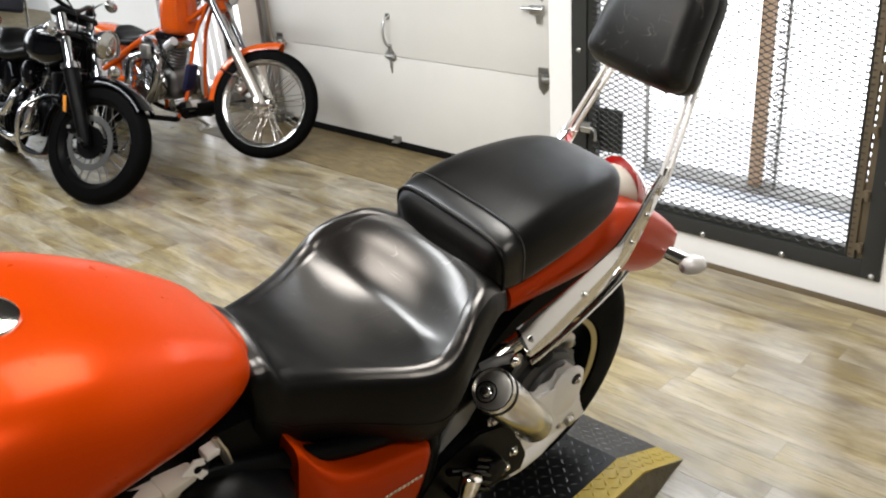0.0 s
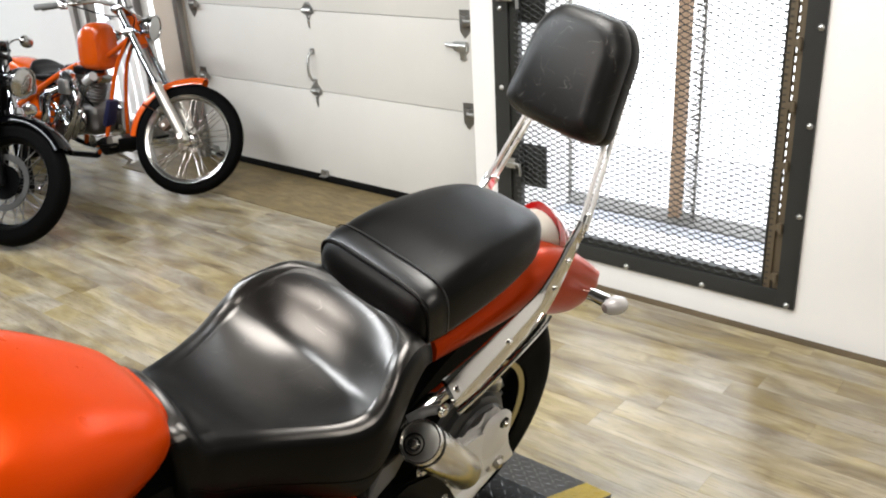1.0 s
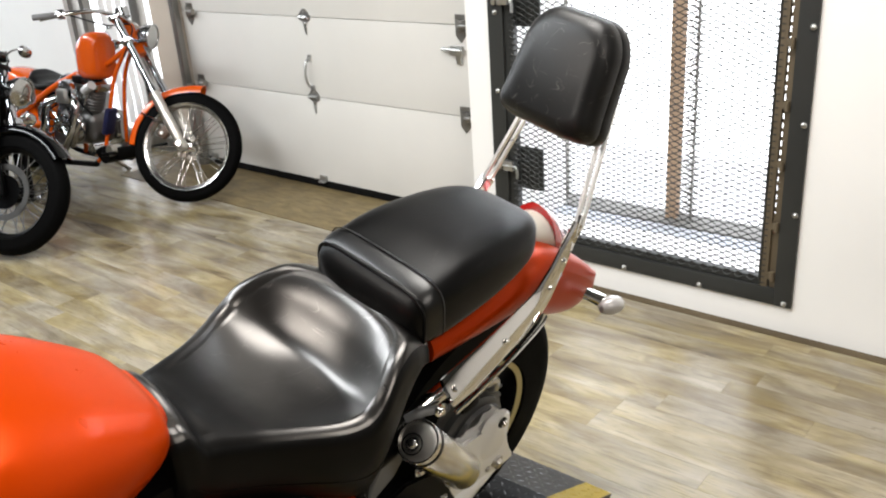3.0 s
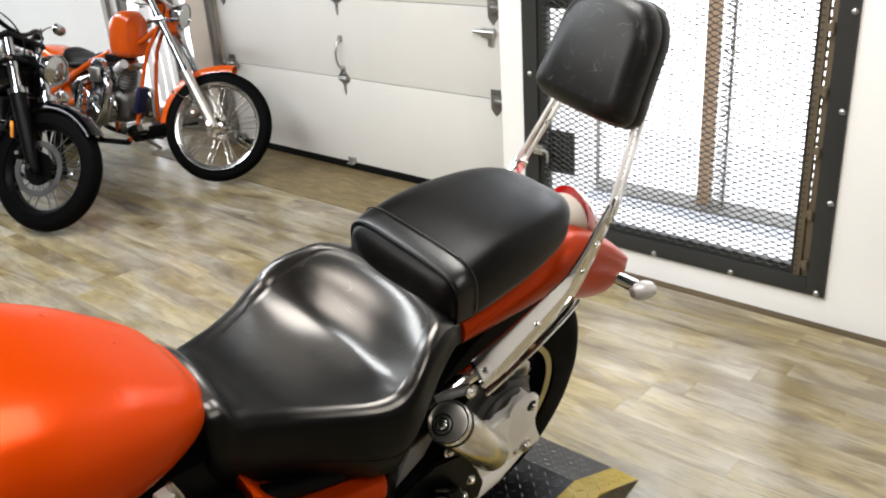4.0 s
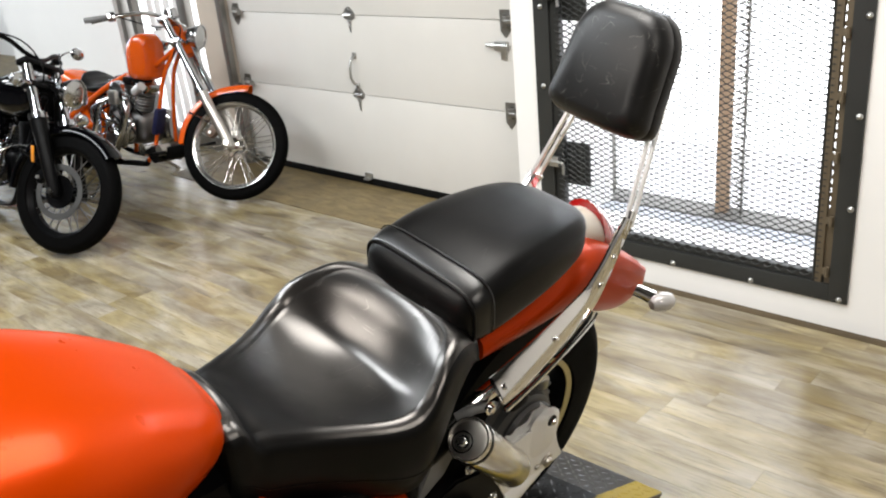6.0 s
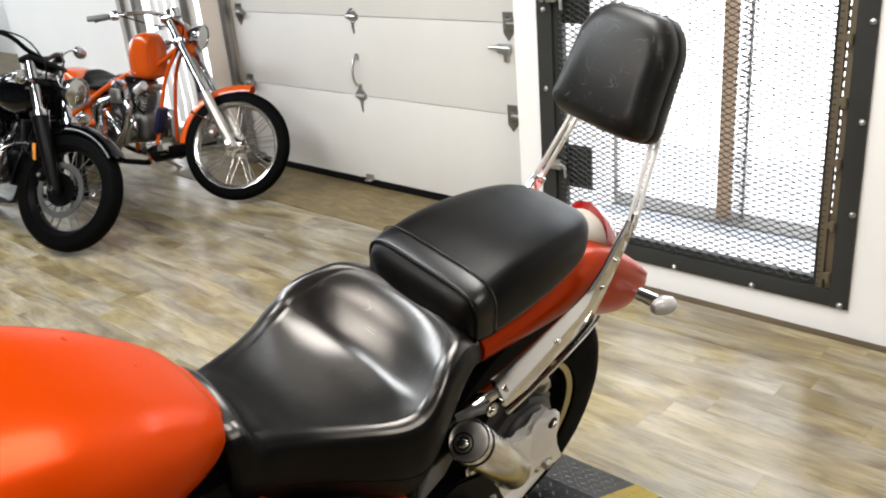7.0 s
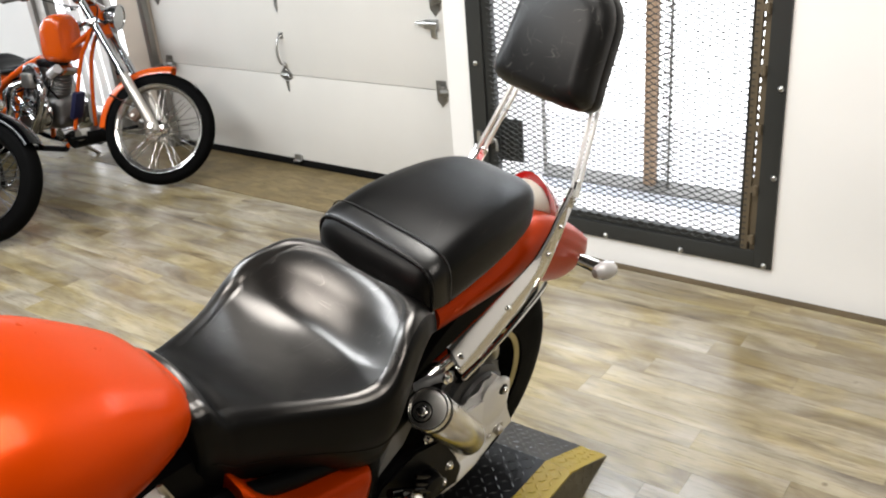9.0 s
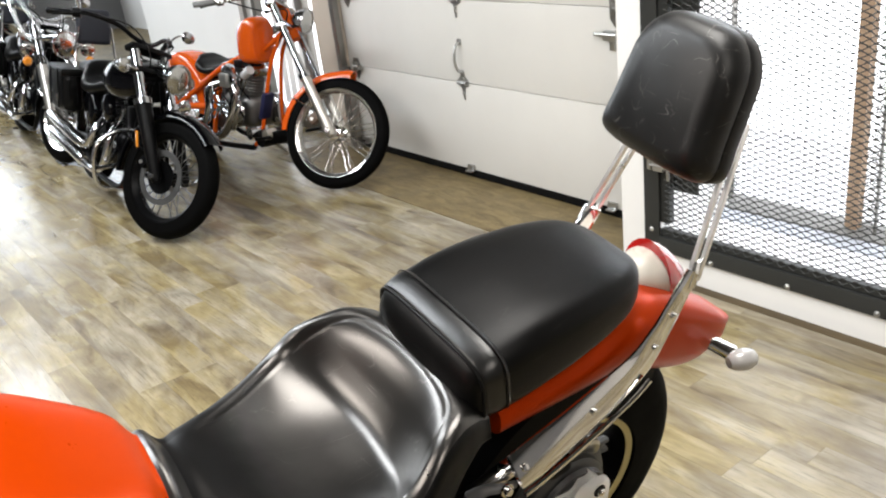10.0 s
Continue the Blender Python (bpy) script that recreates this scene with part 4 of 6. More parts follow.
# the silver housing: a thick cast plate with a raised boss at its head
HOUSE = [(-0.150, 0.36), (-0.150, 0.485), (-0.130, 0.508), (-0.100, 0.514), (-0.070, 0.508), (-0.046, 0.500), (-0.034, 0.506), (-0.022, 0.536), (-0.008, 0.545), (0.006, 0.532), (0.016, 0.500), (0.024, 0.462), (0.042, 0.420), (0.077, 0.360), (0.050, 0.352), (0.010, 0.362), (-0.045, 0.360), (-0.10, 0.352)]
house = part("drive_housing", plate(HOUSE, 0.030, Matrix.Translation((0.098, 0, 0)) @ SIDEWAYS, 0.006), M_SILVER, hero, "silver painted final drive housing", sharp=50)
loops = []
for x, y0, y1, z0, z1 in ((0.110, -0.062, 0.034, 0.400, 0.540), (0.120, -0.040, 0.026, 0.440, 0.541), (0.126, -0.031, 0.014, 0.482, 0.540)):
    loops.append([V((x, (y0 + y1) / 2 + (y1 - y0) / 2 * math.copysign(abs(math.cos(a)) ** 0.7, math.cos(a)), (z0 + z1) / 2 + (z1 - z0) / 2 * math.copysign(abs(math.sin(a)) ** 0.7, math.sin(a)))) for a in (2 * math.pi * j / 24 for j in range(24))])
part("boss", rings(bmesh.new(), loops), M_SILVER, house, sharp=50)
# black disc on the boss; the recess's shade is put into its colour
part("boss_hole_disc", lathe(bmesh.new(), [(0.0, 0.0), (0.0135, 0.0), (0.0135, 0.002), (0.0, 0.002)], 20, aim((0.1255, -0.009, 0.520), (1, 0, 0))), M_SATIN, house, "black disc in place of a shaded bolt recess")
bolt_at(house, (0.127, -0.006, 0.516), (1, 0, 0), 0.008)
bolt_at(house, (0.114, 0.012, 0.378), (1, 0, -0.2), 0.013, M_ALU)
for y, z in ((-0.128, 0.48), (-0.02, 0.378)):
    bolt_at(house, (0.113, y, z), (1, 0, 0), 0.006, M_ALU)
for s in (1, -1):
    arm_mat = M_SILVER if s == 1 else M_SATIN
    arm = part("swing_arm", tube(bmesh.new(), glide([(0.092 * s, 0.066, 0.366), (0.095 * s, -0.05, 0.350), (0.100 * s, -0.135, 0.345), (0.103 * s, -0.185, 0.353)], 4), [0.012, 0.015, 0.018, 0.021, 0.023] + [0.026] * 8, 14, 1.2), arm_mat, hero, "silver painted swing arm" if s == 1 else "")
    part("arm_tube", tube(bmesh.new(), glide([(0.101 * s, -0.165, 0.350), (0.112 * s, -0.30, 0.38), (0.112 * s, -0.46, 0.41)], 4), 0.024, 14, 1.2), M_SATIN, arm, "black front tube of the swing arm")
    a = V((0.188 * s, -0.344, 0.722))
    d = V((-0.028 * s, 0.185, -0.222)).normalized()
    bm = lathe(bmesh.new(), [(0.0, 0.004), (0.0355, 0.004), (0.0365, 0.0), (0.0385, 0.0), (0.040, 0.003), (0.040, 0.258), (0.037, 0.264), (0.030, 0.265), (0.029, 0.258), (0.0, 0.258)], 40, aim(a, d))
    shock = part("shock_absorber", bm, M_SHROUD, hero, "polished steel shrouded shock absorber", sharp=35)
    part("shock_ring", lathe(bmesh.new(), [(0.0403, 0.012), (0.0418, 0.013), (0.0418, 0.020), (0.0403, 0.021)], 40, aim(a, d)), M_SATIN, shock, "black shroud ring")
    part("shock_cap", lathe(bmesh.new(), [(0.0, 0.001), (0.030, 0.0015), (0.034, 0.003), (0.0345, 0.004)], 32, aim(a, d)), M_ALU, shock, "dull alloy cap under the bolt")
    part("cap_groove", lathe(bmesh.new(), [(0.017, -0.0005), (0.0185, -0.003), (0.020, -0.0005)], 28, aim(a + d * 0.001 + V((-0.004 * s, -0.010, -0.003)), d), True), M_SATIN, shock, "dark ring round the bolt")
    bolt_at(shock, a + d * 0.001 + V((-0.004 * s, -0.010, -0.003)), -d, 0.009, M_CHROME)
    part("shock_rod", rod(a + d * 0.25, a + d * 0.295, 0.014, 10), M_SATIN, shock)
    for k in range(3):
        part("shroud_speck", box(0, 0, 0, 0.004, 0.0014, 0.004, 0.0005, aim(a + d * (0.225 + 0.008 * k), d) @ pose(0.036 - 0.006 * k, 0.019 + 0.009 * k, 0)), M_SATIN, shock)
    lug = part("frame_lug", tube(bmesh.new(), glide([(0.140 * s, -0.325, 0.725), (0.152 * s, -0.305, 0.738), (0.166 * s, -0.278, 0.742), (0.166 * s, -0.255, 0.735)], 5), [0.010] * 6 + [0.008] * 5 + [0.006] * 5, 12), M_GREY, hero, "cast frame lug")
    bolt_at(lug, (0.177 * s, -0.278, 0.745), (s, 0, 0.1), 0.008)
    part("frame_bracket", plate([(-0.42, 0.555), (-0.375, 0.66), (-0.315, 0.70), (-0.295, 0.675), (-0.345, 0.60)], 0.010, Matrix.Translation((0.135 * s, 0, 0)) @ SIDEWAYS, 0.002), M_GREY, hero, "cast frame bracket")
    mount = part("peg_mount", plate([(-0.47, 0.50), (-0.42, 0.56), (-0.33, 0.585), (-0.253, 0.565), (-0.205, 0.485), (-0.176, 0.432), (-0.187, 0.392), (-0.25, 0.404), (-0.33, 0.43), (-0.46, 0.44)], 0.030, Matrix.Translation((0.145 * s, 0, 0)) @ SIDEWAYS, 0.005), M_SATIN, hero, "black cast foot peg mount")
    for y, z in ((-0.222, 0.469), (-0.238, 0.435)):
        bolt_at(mount, (0.160 * s, y, z), (s, 0, 0), 0.008)
    bolt_at(mount, (0.162 * s, -0.300, 0.600), (s, 0, 0), 0.008)
    part("mount_boss", lathe(bmesh.new(), [(0.0, 0.03), (0.026, 0.028), (0.030, 0.02), (0.030, 0.0)], 20, aim((0.160 * s, -0.30, 0.485), (s, 0, 0))), M_SATIN, mount)
    for k in range(5):
        part("linkage_rib", box(0, 0, 0, 0.010, 0.060, 0.007, 0.002, pose((0.178 + 0.003 * k) * s, -0.325 - 0.004 * k, 0.53 - 0.014 * k, -38, 0, 0)), M_BLACKP, mount, "gloss black linkage rib")
    part("linkage_rod", rod((0.18 * s, -0.42, 0.56), (0.18 * s, -0.27, 0.46), 0.008, 10), M_BLACKP, mount)

# side covers, frame, engine pieces and foot pegs
RIDGE = [(-0.712, 0.773), (-0.682, 0.734), (-0.651, 0.704), (-0.607, 0.683), (-0.55, 0.671), (-0.501, 0.660), (-0.463, 0.652)]
for s in (1, -1):
    # a bulged shell: a ledge that dives under the seat, a soft ridge, and the face below it
    loops = []
    for k in range(33):
        t = k / 32
        y = -0.712 + 0.249 * t
        z = lerp(RIDGE, y)
        away = 0.030 * max(0.0, 1 - t / 0.35) ** 2 + 0.010 * max(0.0, (t - 0.93) / 0.07) ** 2
        back = 0.022 * max(0.0, t - 0.55) / 0.45
        foot = 0.50
        rim = [(0.105, 0.012), (0.135, 0.006), (0.158, 0.003), (0.170, 0.001), (0.177, -0.003), (0.181, -0.010), (0.1835, -0.022)]
        ring = [V((s * (x - away), y, z + dz)) for x, dz in rim]
        for q in (0.25, 0.5, 0.75, 1.0):
            ring.append(V((s * (0.1835 - away - 0.016 * q * q), y - back * q, (z - 0.022) + (foot - z + 0.022) * q)))
        ring += [V((s * 0.09, y - back, foot)), V((s * 0.09, y, z + 0.004))]
        loops.append(ring)
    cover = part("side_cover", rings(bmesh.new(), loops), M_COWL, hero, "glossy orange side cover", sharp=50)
    for k in range(9):
        part("badge_bar", box(0.1835 * s, -0.566 + 0.0092 * k, 0.604, 0.004, 0.0070, 0.008, 0.0008, None), M_CHROME, cover, "chrome badge bar")
    part("frame_tube", tube(bmesh.new(), glide([(0.12 * s, -1.45, 0.80), (0.10 * s, -0.95, 0.79), (0.13 * s, -0.6, 0.70), (0.145 * s, -0.42, 0.68), (0.13 * s, -0.30, 0.69)], 5), 0.018, 10), M_SATIN, hero)
    part("frame_tube", tube(bmesh.new(), glide([(0.13 * s, -0.42, 0.70), (0.14 * s, -0.45, 0.50), (0.13 * s, -0.55, 0.28), (0.12 * s, -1.2, 0.18), (0.08 * s, -1.5, 0.6)], 5), 0.018, 10), M_SATIN, hero)
    peg = part("foot_peg", tube(bmesh.new(), [(0.206 * s, -0.384, 0.556), (0.206 * s, -0.386, 0.551), (0.206 * s, -0.392, 0.53), (0.206 * s, -0.402, 0.49), (0.204 * s, -0.412, 0.45)], [0.010, 0.019, 0.019, 0.013, 0.012], 16), M_CHROME, hero, "chrome folding foot peg")
    part("peg_pin", rod((0.16 * s, -0.400, 0.485), (0.206 * s, -0.400, 0.485), 0.008, 10), M_SATIN, peg)
# added dark block, so that no floor shows through under the tank
part("tank_gap_filler", box(0, -0.80, 0.73, 0.20, 0.34, 0.20, 0.03), M_SATIN, hero, "black filler block in the dark gap under the tank")
for s in (1, -1):
    # cast brackets and clamp under the tank
    part("tank_strap", tube(bmesh.new(), [(0.118 * s, -0.822, 0.846), (0.122 * s, -0.814, 0.82), (0.120 * s, -0.806, 0.790)], [0.005, 0.008, 0.007], 8, 0.5), M_ALU, hero, "bright alloy tank strap")
    part("hose_clamp", box(0, 0, 0, 0.020, 0.026, 0.013, 0.002, pose(0.114 * s, -0.828, 0.823, 0, 12 * s, 8)), M_SILVER, hero, "cast alloy clamp")
    part("hose", rod((0.10 * s, -0.835, 0.812), (0.118 * s, -0.848, 0.800), 0.012, 14), M_SATIN, hero, "short black hose")
    tab = part("throttle_tab", plate([(-0.879, 0.808), (-0.856, 0.826), (-0.842, 0.822), (-0.838, 0.790), (-0.850, 0.785), (-0.858, 0.800)], 0.004, Matrix.Translation((0.120 * s, 0, 0)) @ SIDEWAYS, 0.001), M_SILVER, hero, "bright alloy tab with a hole")
    # black stub for the hole, dark by its colour
    part("tab_hole_disc", rod((0.1215 * s, -0.853, 0.808), (0.1235 * s, -0.853, 0.808), 0.006, 14), M_SATIN, tab)
    part("carburettor", box(0, 0, 0, 0.040, 0.056, 0.036, 0.006, pose(0.102 * s, -0.882, 0.787, 0, 16 * s, 10)), M_CREAM, hero, "cream cast carburettor body")
    part("carburettor_bowl", box(0, 0, 0, 0.050, 0.056, 0.040, 0.006, pose(0.098 * s, -0.930, 0.785, 0, 14 * s, 6)), M_CREAM, hero, "cream cast carburettor bowl")
    part("cable_loop", tube(bmesh.new(), glide([(0.13 * s, -0.79, 0.66), (0.145 * s, -0.80, 0.71), (0.14 * s, -0.785, 0.735), (0.135 * s, -0.765, 0.705), (0.13 * s, -0.75, 0.65)], 5), 0.005, 8), M_CHROME, hero, "bright cable loop")
part("battery_box", box(0, -0.52, 0.53, 0.22, 0.30, 0.22, 0.03), M_SATIN, hero)
part("engine_block", box(0, -0.98, 0.42, 0.34, 0.42, 0.36, 0.04), M_SATIN, hero)
for s in (1, -1):
    for k, y in enumerate((-0.86, -1.12)):
        d = V((0.25 * s, 0.35 if k == 0 else -0.35, 1)).normalized()
        root = V((0.08 * s, y, 0.56))
        barrel = part("cylinder", lathe(bmesh.new(), [(0.0, 0.0), (0.062, 0.0), (0.062, 0.165), (0.0, 0.165)], 20, aim(root, d)), M_DRIVE, hero, "finned dark engine cylinder")
        for i in range(9):
            part("cooling_fin", lathe(bmesh.new(), [(0.055, 0), (0.075, 0.0), (0.078, 0.004), (0.075, 0.009), (0.055, 0.009)], 20, aim(root + d * i * 0.018, d), True), M_DRIVE, barrel)
        part("cylinder_head", lathe(bmesh.new(), [(0.0, 0.165), (0.085, 0.165), (0.088, 0.20), (0.07, 0.215), (0.0, 0.22)], 20, aim(root, d)), M_SATIN, barrel)
    bm = lathe(bmesh.new(), [(0.0, 0.03), (0.07, 0.028), (0.085, 0.015), (0.088, 0.0)], 28, aim((0.17 * s, -0.92, 0.44), (s, 0, 0)))
    part("engine_cover", bm, M_DRIVE, hero, "dark engine cover")
    part("intake_cover", lathe(bmesh.new(), [(0.0, 0.03), (0.05, 0.026), (0.058, 0.01), (0.058, 0.0)], 24, aim((0.09 * s, -0.99, 0.76), (s, 0, 0.2))), M_SATIN, hero)
# turn signals
for s in (1, -1):
    a, b = V((0.06 * s, 0.295, 0.702)), V((0.122 * s, 0.322, 0.688))
    stalk = part("turn_signal", tube(bmesh.new(), [a, a.lerp(b, 0.3), b], [0.013, 0.015, 0.017], 16), M_CHROME, hero, "chrome turn signal with a pale lens")
    bm = lathe(bmesh.new(), [(0.0, -0.034), (0.011, -0.032), (0.018, -0.022), (0.022, -0.006), (0.022, 0.006), (0.018, 0.020), (0.009, 0.027), (0.0, 0.029)], 24, aim(b + V((0.022 * s, 0.004, 0)), (0.35 * s, 1, 0.05)))
    part("signal_lens", bm, M_WHITEL, stalk, "pale clear signal lens")
# stand, exhausts and front end, mostly beyond the picture
part("side_stand", tube(bmesh.new(), [(0.13, -0.9, 0.42), (0.22, -0.86, 0.196)], [0.014, 0.012], 8), M_SATIN, hero)
for s in (1,):
    part("exhaust", tube(bmesh.new(), glide([(-0.16, -1.2, 0.45), (-0.19, -0.8, 0.28), (-0.2, -0.3, 0.27), (-0.2, 0.25, 0.30)], 5), [0.02] * 6 + [0.035] * 10, 14), M_CHROME, hero)
front = wheel("front_wheel", hero, pose(0, -1.66, 0.455, 0, 90, 0), 0.310, 0.12, M_SATIN, 0, 0.14, None, "black front wheel", 0.04)
for s in (1, -1):
    part("fork_leg", rod((0.09 * s, -1.64, 0.46), (0.09 * s, -1.32, 1.02), 0.022, 14), M_CHROME, hero)
    part("handlebar", tube(bmesh.new(), glide([(0.0, -1.30, 1.10), (0.15 * s, -1.30, 1.16), (0.32 * s, -1.20, 1.17), (0.42 * s, -1.12, 1.14)], 5), 0.012, 10), M_CHROME, hero)

# ---------------------------------------------------------------- ramp of tread plate
ramp = thing("ramp", "black tread plate ramp with worn yellow edges on the floor", "ramp")
RX0, RX1, RX2 = 2.06, 2.676, 2.756
R_END, R_BEND, R_FAR, R_Z = -1.530, -1.730, -4.6, 0.088


def strip(x0, x1, drop):
    bm = bmesh.new()
    side = [(R_END, 0.006), (R_BEND, R_Z), (R_FAR, R_Z), (R_FAR, R_Z - 0.006), (R_BEND, R_Z - 0.006), (R_END + 0.004, 0.001)]
    rings(bm, [[V((x0, y, z)) for y, z in side], [V((x1, y, max(z - drop, 0.001))) for y, z in side]])
    return bm


part("tread_plate", strip(RX0, RX1, 0.0), M_PLATE, ramp, "black painted tread plate", flat=True)
part("yellow_edge", strip(RX1, RX2, 0.004), M_YELLOW, ramp, "worn yellow painted edge", flat=True)
bm = bmesh.new()
out = 0.028
rings(bm, [[V((RX2, R_END, 0.002)), V((RX2 + 0.002, R_END, 0.002)), V((RX2 + 0.004, R_END, 0.001))],
           [V((RX2 - 0.002, R_BEND, R_Z - 0.005)), V((RX2 + out, R_BEND, 0.003)), V((RX2 + out - 0.006, R_BEND, 0.001))],
           [V((RX2 - 0.002, R_FAR, R_Z - 0.005)), V((RX2 + out, R_FAR, 0.003)), V((RX2 + out - 0.006, R_FAR, 0.001))]])
skirt = part("side_skirt", bm, M_BARE, ramp, "bare metal tread plate side", flat=True)
for y0, y1 in ((R_BEND - 0.02, R_BEND - 0.06), (-2.6, -2.64), (-3.6, -3.64), (-4.5, -4.54)):
    part("cross_bar", ends(RX0 + 0.02, RX1 - 0.02, y1, y0, 0.0, R_Z - 0.008), M_STEEL, ramp)


def lozenge(bm, m, r=0.012, w=0.0036, h=0.0013):
    lo = [bm.verts.new(m @ V(p)) for p in ((-r, 0, 0), (0, -w, 0), (r, 0, 0), (0, w, 0))]
    hi = [bm.verts.new(m @ V(p)) for p in ((-r * 0.55, 0, h), (0, 0, h * 1.15), (r * 0.55, 0, h))]
    for f in ((lo[0], lo[1], hi[1], hi[0]), (lo[1], lo[2], hi[2], hi[1]), (lo[2], lo[3], hi[1], hi[2]), (lo[3], lo[0], hi[0], hi[1])):
        bm.faces.new(f)


for name, x0, x1, mat in (("treads", 2.12, RX1 - 0.006, M_TREAD), ("yellow_treads", RX1 + 0.006, RX2 - 0.006, M_YELLOW)):
    bm = bmesh.new()
    step = 0.0265
    for i in range(int((x1 - x0) / step) + 1):
        for j in range(64):
            x, y = x0 + i * step, R_END - 0.012 - j * step
            turn = 45 if (i + j) % 2 else -45
            if y > R_BEND:
                z = 0.006 + (R_END - y) / (R_END - R_BEND) * (R_Z - 0.006)
                tilt = -math.degrees(math.atan2(R_Z - 0.006, R_END - R_BEND))
            else:
                z, tilt = R_Z, 0
            lozenge(bm, pose(x, y, z, tilt, 0, 0) @ pose(0, 0, 0, 0, 0, turn))
    tagged(part(name, bm, mat, ramp, flat=True), kind="stuff")
bm = bmesh.new()
face = math.degrees(math.atan2(R_Z, out))
for i in range(3):
    for j in range(40):
        y = R_BEND + 0.11 - j * 0.0265
        t = (i + 0.5) / 3
        top = R_Z if y < R_BEND else R_Z * (R_END - y) / (R_END - R_BEND)
        if top * (1 - t) < 0.012:
            continue
        lozenge(bm, pose(RX2 + out * t + 0.001, y, (top - 0.005) * (1 - t) + 0.003, 0, face, 0) @ pose(0, 0, 0, 0, 0, 45 if (i + j) % 2 else -45), 0.010, 0.003, 0.0012)
tagged(part("skirt_treads", bm, M_BARE, skirt, flat=True), kind="stuff")
# ---------------------------------------------------------------- the parked motorcycles
# their own axes: x ahead, y to the left, z up; the front wheel stands on the ground at the origin


def finned(parent, a, d, r, n, step, mat, seg=18):
    """A cylinder barrel with cooling fins."""
    barrel = part("cylinder", lathe(bmesh.new(), [(0.0, 0), (r * 0.8, 0), (r * 0.8, n * step), (0.0, n * step)], seg, aim(a, d)), mat, parent, "finned engine cylinder")
    for i in range(n):
        part("cooling_fin", lathe(bmesh.new(), [(r * 0.7, 0), (r, 0.0), (r * 1.04, step * 0.22), (r, step * 0.45), (r * 0.7, step * 0.45)], seg, aim(V(a) + V(d) * i * step, d), True), mat, barrel)
    return barrel


def v_twin(bike, x, z, mat, cover, scale=1.0):
    """Crankcase, two finned cylinders in a V with rocker covers, air cleaner, on the bike's right."""
    k = scale
    case = part("crankcase", box(x, 0, z, 0.36 * k, 0.20, 0.22 * k, 0.085, None, 4), mat, bike, "engine crankcase")
    bm = lathe(bmesh.new(), [(0.0, 0.035), (0.07 * k, 0.032), (0.085 * k, 0.016), (0.09 * k, 0.0)], 28, aim((x + 0.05, -0.11, z), (0, -1, 0)))
    part("timing_cover", bm, cover, case, "polished timing cover")
    bm = lathe(bmesh.new(), [(0.0, 0.03), (0.05 * k, 0.028), (0.06 * k, 0.014), (0.064 * k, 0.0)], 24, aim((x - 0.11, -0.11, z + 0.01), (0, -1, 0)))
    part("gearbox_cover", bm, cover, case, "polished gearbox cover")
    for j in range(8):
        a = 2 * math.pi * j / 8
        part("cover_screw", rod((x + 0.05 + 0.076 * k * math.cos(a), -0.118, z + 0.076 * k * math.sin(a)), (x + 0.05 + 0.076 * k * math.cos(a), -0.134, z + 0.076 * k * math.sin(a)), 0.006, 6), M_DULLCHROME, case)
    for s in (1, -1):
        d = V((0.42 * s, 0, 1)).normalized()
        a = V((x + 0.06 * s, 0, z + 0.09 * k))
        cyl = finned(bike, a, d, 0.074 * k, 8, 0.021 * k, mat)
        top = a + d * 0.17 * k
        bm = box(0, 0, 0.03, 0.13 * k, 0.15 * k, 0.06, 0.02, aim(top, d))
        part("rocker_cover", bm, cover, cyl, "chrome rocker cover")
        for t in (-0.02, 0.03):
            part("push_rod_tube", rod(V((x + 0.03 * s + t, -0.085, z + 0.07)), top + V((t, -0.07, -0.01)), 0.009, 8), M_DULLCHROME, cyl)
    bm = lathe(bmesh.new(), [(0.0, 0.05), (0.05 * k, 0.048), (0.075 * k, 0.036), (0.082 * k, 0.01), (0.08 * k, 0.0)], 32, aim((x, -0.10, z + 0.22 * k), (0, -1, 0)))
    part("air_cleaner", bm, cover, bike, "chrome air cleaner cover")
    return case


def lamp(parent, p, d, r, bowl=None, name="headlight", label="round chrome headlight", deep=1.25):
    bm = lathe(bmesh.new(), [(0.0, -r * deep), (r * 0.35, -r * deep * 0.94), (r * 0.72, -r * deep * 0.62), (r * 0.96, -r * deep * 0.2), (r * 1.0, 0.0), (r * 1.05, r * 0.05), (r * 1.04, r * 0.14), (r * 0.93, r * 0.15), (r * 0.9, r * 0.02)], 32, aim(p, d))
    shell = part(name, bm, bowl or M_DULLCHROME, parent, label)
    bm = lathe(bmesh.new(), [(0.0, r * 0.22), (r * 0.4, r * 0.20), (r * 0.8, r * 0.13), (r * 0.93, r * 0.07)], 28, aim(p, d))
    part("lens", bm, M_LENS, shell, "fluted glass lens")
    return shell


